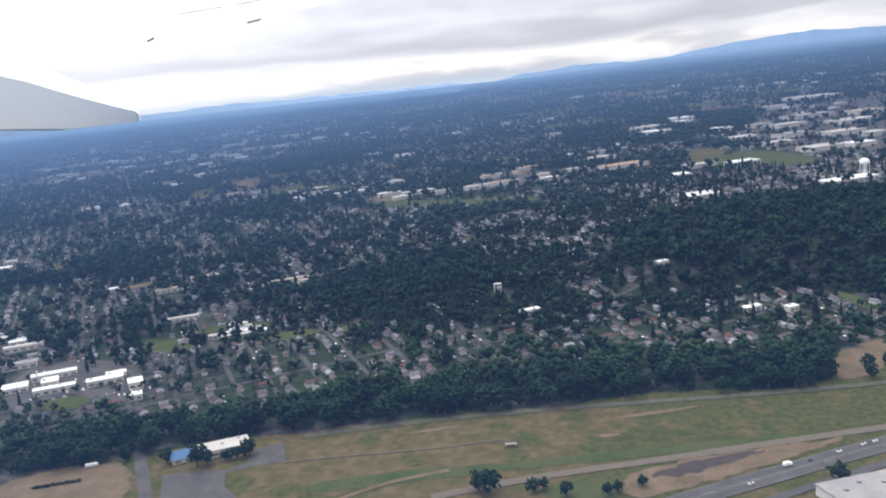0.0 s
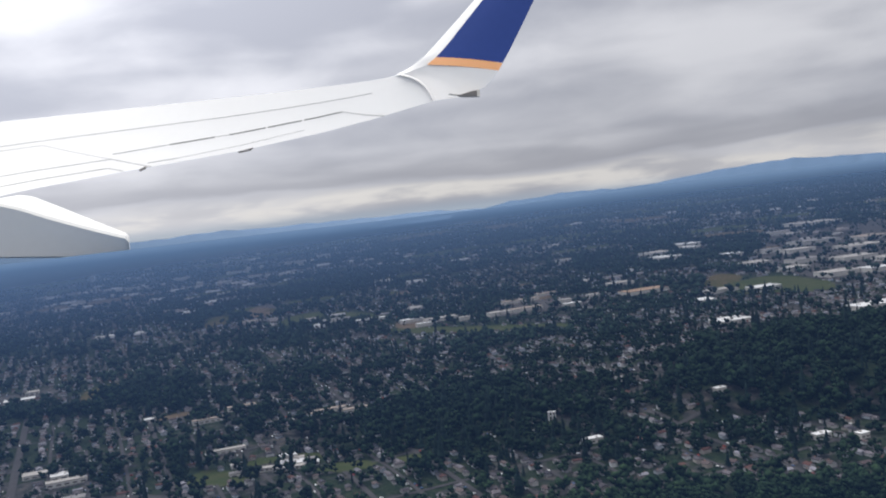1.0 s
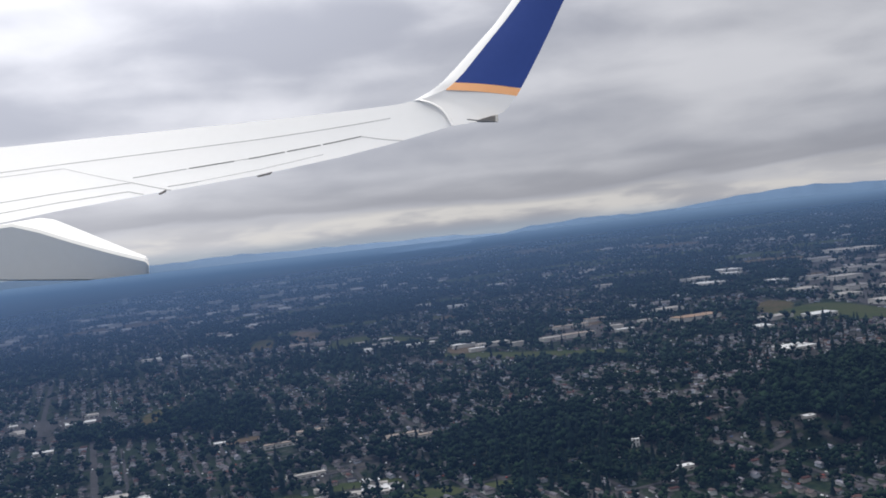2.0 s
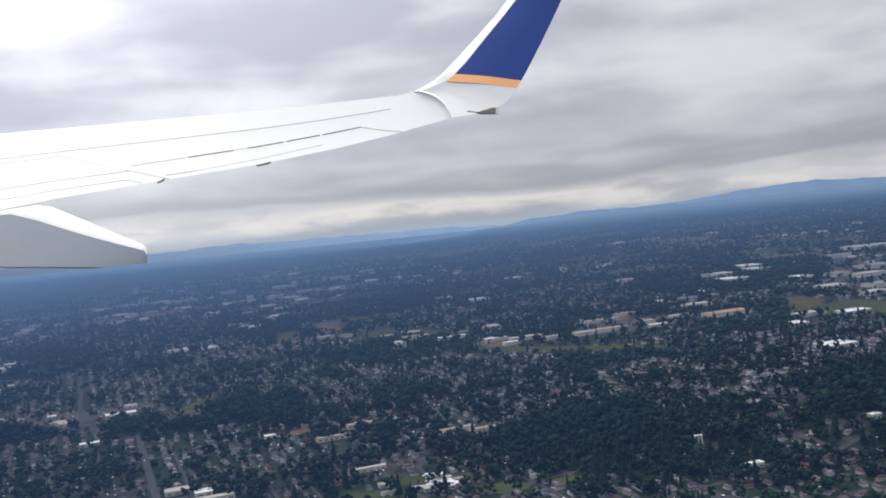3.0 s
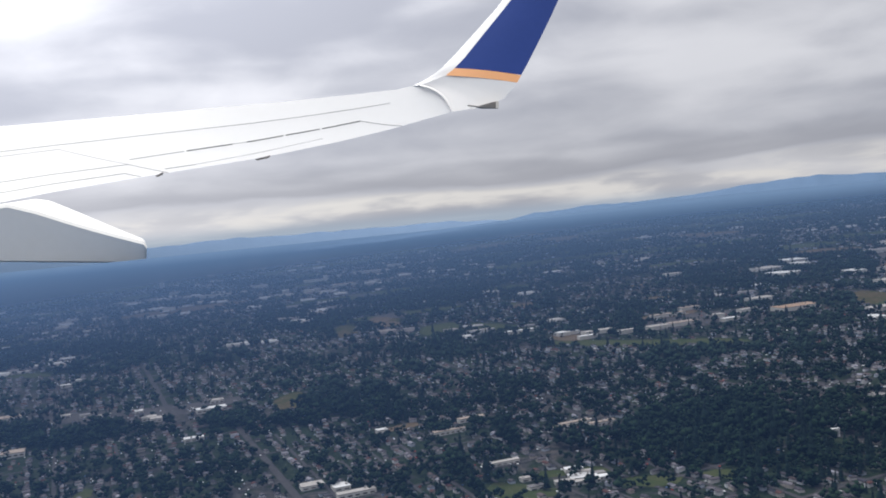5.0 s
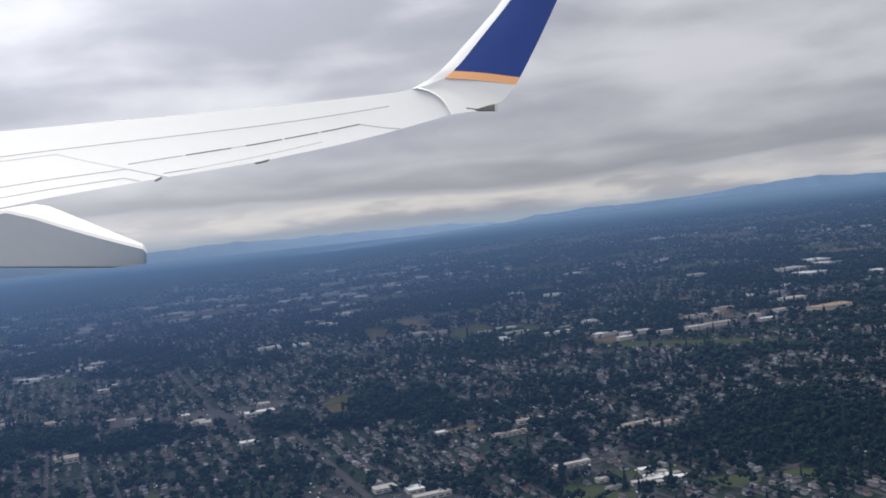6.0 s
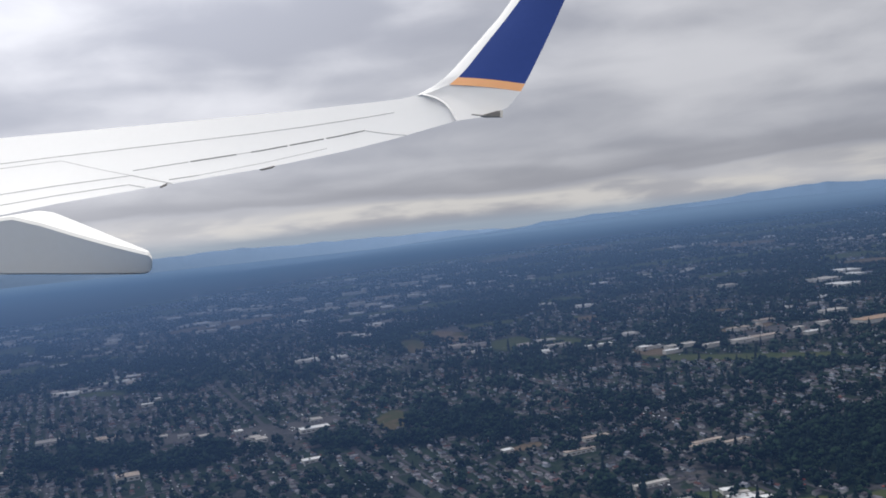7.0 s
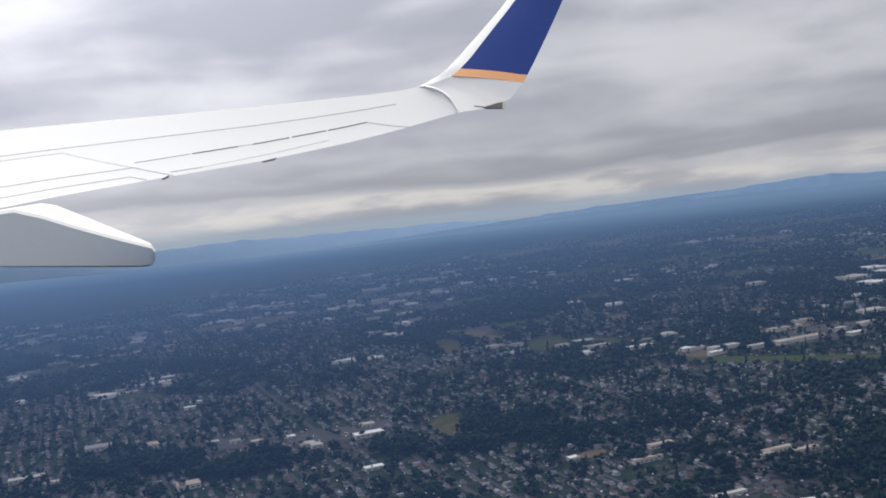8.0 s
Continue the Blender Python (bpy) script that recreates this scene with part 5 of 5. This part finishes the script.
def build_trees():
    near, mid, far = tree_sites()
    g = np.random.RandomState(99)
    # single trees in the meadow by the road
    lone = ((-2.5, 195.5, 1.0, 0), (-5, 197, 0.85, 0), (7, 194, 0.6, 0), (9.5, 195, 0.5, 0), (14, 191, 0.6, 0), (23, 189.5, 0.5, 0), (25.5, 190.5, 0.5, 0), (31, 192, 0.5, 0), (71.5, 186.5, 0.85, 0),
            (-78, 225.5, 0.95, 0), (-75.5, 226, 0.8, 0), (-71, 227.3, 0.5, 0), (-69.5, 227.5, 0.5, 0), (-68, 228, 0.55, 0), (-66.5, 228.5, 0.7, 0), (-65, 229.5, 0.85, 0), (-87, 229, 0.7, 0), (103, 247, 0.75, 0), (109, 249, 0.5, 0), (101, 240, 0.7, 0), (114, 247, 0.4, 0),
            (-96, 238, 0.9, 0), (-101, 240, 0.8, 0), (-100, 234, 0.7, 0), (-97, 243, 0.8, 0))
    x, y, u, con, size = near
    order = np.argsort(y + 0.15 * np.abs(x))
    first, rest = order[:280], order[280:]
    protos = [[broadleaf_thing(s) for s in range(5)], [conifer_thing(s) for s in range(3)]]
    used = set()
    rs = random.Random(3)
    spots = [(a, b, s, c) for a, b, s, c in lone] + [(x[i], y[i], size[i], int(con[i])) for i in first]
    for a, b, s, c in spots:
        p = rs.choice(protos[c])
        s = s * (1.15 if c else 1.0)
        if p not in used:
            used.add(p)
            p.matrix_basis = Matrix.LocRotScale((a, b, float(land(a, b))), Euler((0, 0, rs.uniform(0, 6.28))), (s, s, s))
        else:
            q = copy_thing(p, Matrix.LocRotScale((a, b, float(land(a, b))), Euler((0, 0, rs.uniform(0, 6.28))), None))
            q.scale = (s, s, s * rs.uniform(0.85, 1.1))

    def joined(name, x, y, con, size, per, sides, tiers, label, leaf, clump, tall=1.0):
        z = land(x, y)
        b = ~con
        n = b.sum()
        r, h = 2.3 * size[b] * g.uniform(0.8, 1.2, n), 5.6 * tall * size[b] * g.uniform(0.8, 1.2, n)
        p = crown_points(n, per, r, h, g) + np.stack([x[b], y[b], z[b]], 1)[:, None]
        s = (clump * r[:, None] * g.uniform(0.7, 1.3, (n, per))).ravel()
        v1, f1 = clump_arrays(p.reshape(-1, 3), s, g)
        m = con.sum()
        r, h = 1.7 * size[con] * g.uniform(0.8, 1.2, m), 8.2 * tall * size[con] * g.uniform(0.8, 1.25, m)
        t = np.arange(tiers) / tiers
        base = np.stack([np.repeat(x[con], tiers), np.repeat(y[con], tiers), np.repeat(z[con], tiers) + (h[:, None] * (0.1 + 0.85 * t)).ravel()], 1)
        rad = (r[:, None] * ((1 - t) ** 0.9 + 0.08)).ravel()
        hh = (h[:, None] * (1.5 / tiers) * np.ones(tiers)).ravel()
        v2, f2 = cone_arrays(base, rad, hh, sides, g)
        tagged(new(name, from_arrays(name, v1, f1, [leaf], smooth=True)), "thick dark green broadleaf trees " + label, "trees", kind="stuff")
        tagged(new(name.replace("broadleaf", "conifer"), from_arrays(name, v2, f2, ["needle"], smooth=True)), "dark pointed conifers " + label, "trees", kind="stuff")

    bank = rest[y[rest] < 300]
    rest = rest[y[rest] >= 300]
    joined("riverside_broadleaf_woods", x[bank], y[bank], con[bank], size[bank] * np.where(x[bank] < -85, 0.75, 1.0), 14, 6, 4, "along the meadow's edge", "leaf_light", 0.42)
    joined("broadleaf_woods", x[rest], y[rest], con[rest], size[rest], 10, 6, 4, "among the houses", "leaf", 0.5)
    x, y, u, con, size = mid
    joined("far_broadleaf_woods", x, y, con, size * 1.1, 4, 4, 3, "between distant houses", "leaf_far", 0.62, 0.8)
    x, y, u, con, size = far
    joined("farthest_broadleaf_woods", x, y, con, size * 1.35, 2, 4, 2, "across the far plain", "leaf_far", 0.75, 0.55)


build_trees()


# ---- small things ----
def vehicle(name, x, y, heading, paint, length, box_body=False):
    root = tagged(new(name), "white box truck on the highway" if box_body else "small %s car on the asphalt highway" % ("dark" if paint == "car_dark" else "white"), "truck" if box_body else "car")
    root.matrix_world = Matrix.Translation((x, y, float(land(x, y)) + 0.27)) @ Matrix.Rotation(heading, 4, "Z")
    w = 0.5 if not box_body else 0.66
    if box_body:
        part("cargo_box", box(bmesh.new(), -0.22, 0, 0.22, length * 0.72, w, 0.75, 0.03), paint, root)
        part("cab", box(bmesh.new(), length * 0.38, 0, 0.16, length * 0.22, w * 0.95, 0.55, 0.04), paint, root)
    else:
        part("body", box(bmesh.new(), 0, 0, 0.08, length, w, 0.18, 0.04), paint, root)
        part("cabin", box(bmesh.new(), -0.05, 0, 0.26, length * 0.5, w * 0.86, 0.13, 0.04), "glass", root)
    for sx in (-0.32, 0.32):
        for sy in (-1, 1):
            part("wheel", tube(bmesh.new(), (sx * length, sy * w * 0.5, 0.09), (sx * length, sy * w * 0.38, 0.09), 0.09, 0.09, 10), "rubber", root)


HEAD = math.atan2(5.6, 15.5)
vehicle("box_truck", 63.5, 194.8, HEAD, "car_white", 2.3, True)
for cx, cy, paint in ((53.5, 188.2, "car_white"), (76.5, 199.2, "car_white"), (83, 201.6, "car_white"), (86, 202.6, "car_white"), (69, 196.2, "car_dark")):
    vehicle("car", cx, cy, HEAD, paint, 1.15)


def water_tower(x, y):
    root = tagged(new("water_tower"), "white steel water tower on tall legs", "water tower")
    root.matrix_world = Matrix.Translation((x, y, float(land(x, y))))
    bm = bmesh.new()
    bmesh.ops.create_uvsphere(bm, u_segments=20, v_segments=10, radius=2.6)
    for v in bm.verts:
        v.co.z = v.co.z * (0.75 if v.co.z > 0 else 0.55) + 10.0
    part("tank", bm, "steel", root)
    part("tank_band", tube(bmesh.new(), (0, 0, 9.0), (0, 0, 10.1), 2.62, 2.62, 20), "steel", root)
    for i in range(8):
        a = i * math.pi / 4
        part("leg", tube(bmesh.new(), (2.9 * math.cos(a), 2.9 * math.sin(a), -0.3), (2.35 * math.cos(a), 2.35 * math.sin(a), 9.3), 0.17, 0.15, 6), "steel", root)
    part("riser", tube(bmesh.new(), (0, 0, -0.3), (0, 0, 9), 0.4, 0.4, 10), "steel", root)


water_tower(218, 523)


def frame_tower(x, y):
    """A white concrete frame of two open storeys."""
    root = tagged(new("frame_tower"), "white open concrete frame tower in the trees", "tower")
    root.matrix_world = Matrix.Translation((x, y, float(land(x, y)))) @ Matrix.Rotation(0.1, 4, "Z")
    for px in (-1.3, 0.15, 1.3):
        for py in (-0.5, 0.5):
            part("column", box(bmesh.new(), px, py, -0.3, 0.4, 0.3, 3.7, 0.03), "white", root)
    for z, w in ((3.1, 3.3), (1.6, 2.9)):
        part("slab", box(bmesh.new(), 0, 0, z, w, 1.1, 0.4, 0.04), "white", root)


frame_tower(6, 366)


def tall_block(x, y, w, h, label):
    root = tagged(new("tower_block"), label, "tower block")
    root.matrix_world = Matrix.Translation((x, y, float(land(x, y)) - 0.3))
    part("wall", box(bmesh.new(), 0, 0, 0, w, w, h, 0.1), "white", root)
    part("roof", box(bmesh.new(), 0, 0, h, w + 0.4, w + 0.4, 0.5, 0.1), "pale", root)


tall_block(-546, 1343, 6, 13, "pale tower block above the far woods")


def near_warehouse():
    root = tagged(new("warehouse"), "large pale flat-roofed warehouse beside the service road", "warehouse")
    root.matrix_world = Matrix.Translation((73.5, 181.5, float(land(73, 181)))) @ Matrix.Rotation(HEAD * 0.72, 4, "Z")
    part("wall", box(bmesh.new(), 4.5, -6, -0.3, 26, 16, 2.5), "wall", root)
    part("roof", box(bmesh.new(), 4.5, -6, 2.2, 26.4, 16.4, 0.25, 0.06), "grey", root)
    for i in range(5):
        part("roof_unit", box(bmesh.new(), -5 + i * 4.4, -3 + (i % 2) * 2, 2.45, 0.8, 0.7, 0.4, 0.05), "grey", root)


near_warehouse()


def gantry(x, y):
    root = tagged(new("sign_gantry"), "grey steel sign frame beside the highway", "sign frame")
    root.matrix_world = Matrix.Translation((x, y, float(land(x, y)))) @ Matrix.Rotation(HEAD, 4, "Z")
    for s in (-1, 1):
        part("post", tube(bmesh.new(), (s * 1.0, 0, -0.2), (s * 1.0, 0, 2.6), 0.06, 0.05, 6), "grey", root)
    part("beam", box(bmesh.new(), 0, 0, 2.4, 2.1, 0.10, 0.14), "grey", root)


gantry(70.5, 190.5)


def shelter(x, y):
    root = tagged(new("low_shelter"), "low grey roofed shelter beside the gravel trail", "shelter")
    root.matrix_world = Matrix.Translation((x, y, float(land(x, y))))
    for px in (-1.2, 1.2):
        part("post", box(bmesh.new(), px, 0, -0.1, 0.12, 0.12, 0.8), "steel", root)
    part("roof", box(bmesh.new(), 0, 0, 0.7, 3.0, 1.1, 0.12, 0.03), "grey", root)


shelter(3.4, 219.2)


def hedge(x0, y0, x1, y1, r):
    g = np.random.RandomState(19)
    n = 190
    t = g.rand(n)
    x, y = x0 + (x1 - x0) * t + g.randn(n) * 0.25, y0 + (y1 - y0) * t + g.randn(n) * 0.25
    c = np.stack([x, y, land(x, y) + g.uniform(0.2, r * 1.3, n)], 1)
    v, f = clump_arrays(c, g.uniform(0.3, 0.6, n) * r, g)
    tagged(new("hedge", from_arrays("hedge", v, f, ["leaf"], smooth=True)), "long low dark green hedge on bare soil", "hedge")


hedge(-120, 221.0, -108, 223.0, 0.6)


def trailer(x, y):
    root = tagged(new("site_trailer"), "long low white trailer at the edge of bare soil", "trailer")
    root.matrix_world = Matrix.Translation((x, y, float(land(x, y)) + 0.1)) @ Matrix.Rotation(0.25, 4, "Z")
    part("body", box(bmesh.new(), 0, 0, 0.25, 3.2, 0.8, 0.8, 0.05), "white", root)
    for sx in (-0.7, 0.7):
        part("wheel", tube(bmesh.new(), (sx, -0.42, 0.14), (sx, -0.3, 0.14), 0.14, 0.14, 10), "rubber", root)


trailer(-108.3, 231.4)


def parked_cars():
    """Many small parked cars along the streets and in the car parks."""
    g = np.random.RandomState(31)
    p = []
    for k in range(-40, 28):
        for v in np.arange(200, 900, 1.8):
            if g.rand() < 0.24:
                c = UA * (25 + 14.5 * k + g.choice([-1, 1]) * (0.7 + g.uniform(0, 1.2))) + VA * v
                if in_view(*c) and 262 < c[1] < 800 and use_at(*c) in (0, 3):
                    p.append(c)
    for (x0, x1, y0, y1) in ((-150, -112, 284, 300), (-370, -290, 500, 530)):
        for _ in range(40):
            c = np.array([g.uniform(x0, x1), g.uniform(y0, y1)])
            if use_at(*c) == 3:
                p.append(c)
    p = np.array(p)
    n = len(p)
    t = np.where(g.rand(n) < 0.75, STREET_ANGLE + np.pi / 2, STREET_ANGLE) + g.uniform(-0.08, 0.08, n)
    cs, sn, z = np.cos(t), np.sin(t), land(p[:, 0], p[:, 1]) + 0.22
    prof = [(-0.6, 0.07), (-0.6, 0.23), (-0.4, 0.26), (-0.26, 0.4), (0.14, 0.4), (0.32, 0.26), (0.6, 0.22), (0.6, 0.07)]
    v = np.stack([np.stack([p[:, 0] + cs * a - sn * b, p[:, 1] + sn * a + cs * b, z + h], 1) for b in (-0.25, 0.25) for a, h in prof], 1)
    k = len(prof)
    f = [(i, (i + 1) % k, (i + 1) % k + k, i + k) for i in range(k)]
    for o in (0, k):
        f += [(o, o + 1, o + 6, o + 7), (o + 1, o + 2, o + 5, o + 6), (o + 2, o + 3, o + 4, o + 5)]
    f = (np.array(f)[None] + (np.arange(n) * 2 * k)[:, None, None]).reshape(-1, 4)
    tagged(new("parked_cars", from_arrays("parked_cars", v.reshape(-1, 3), f, ["car"])), "many small parked cars along the streets", "cars", kind="stuff")


parked_cars()
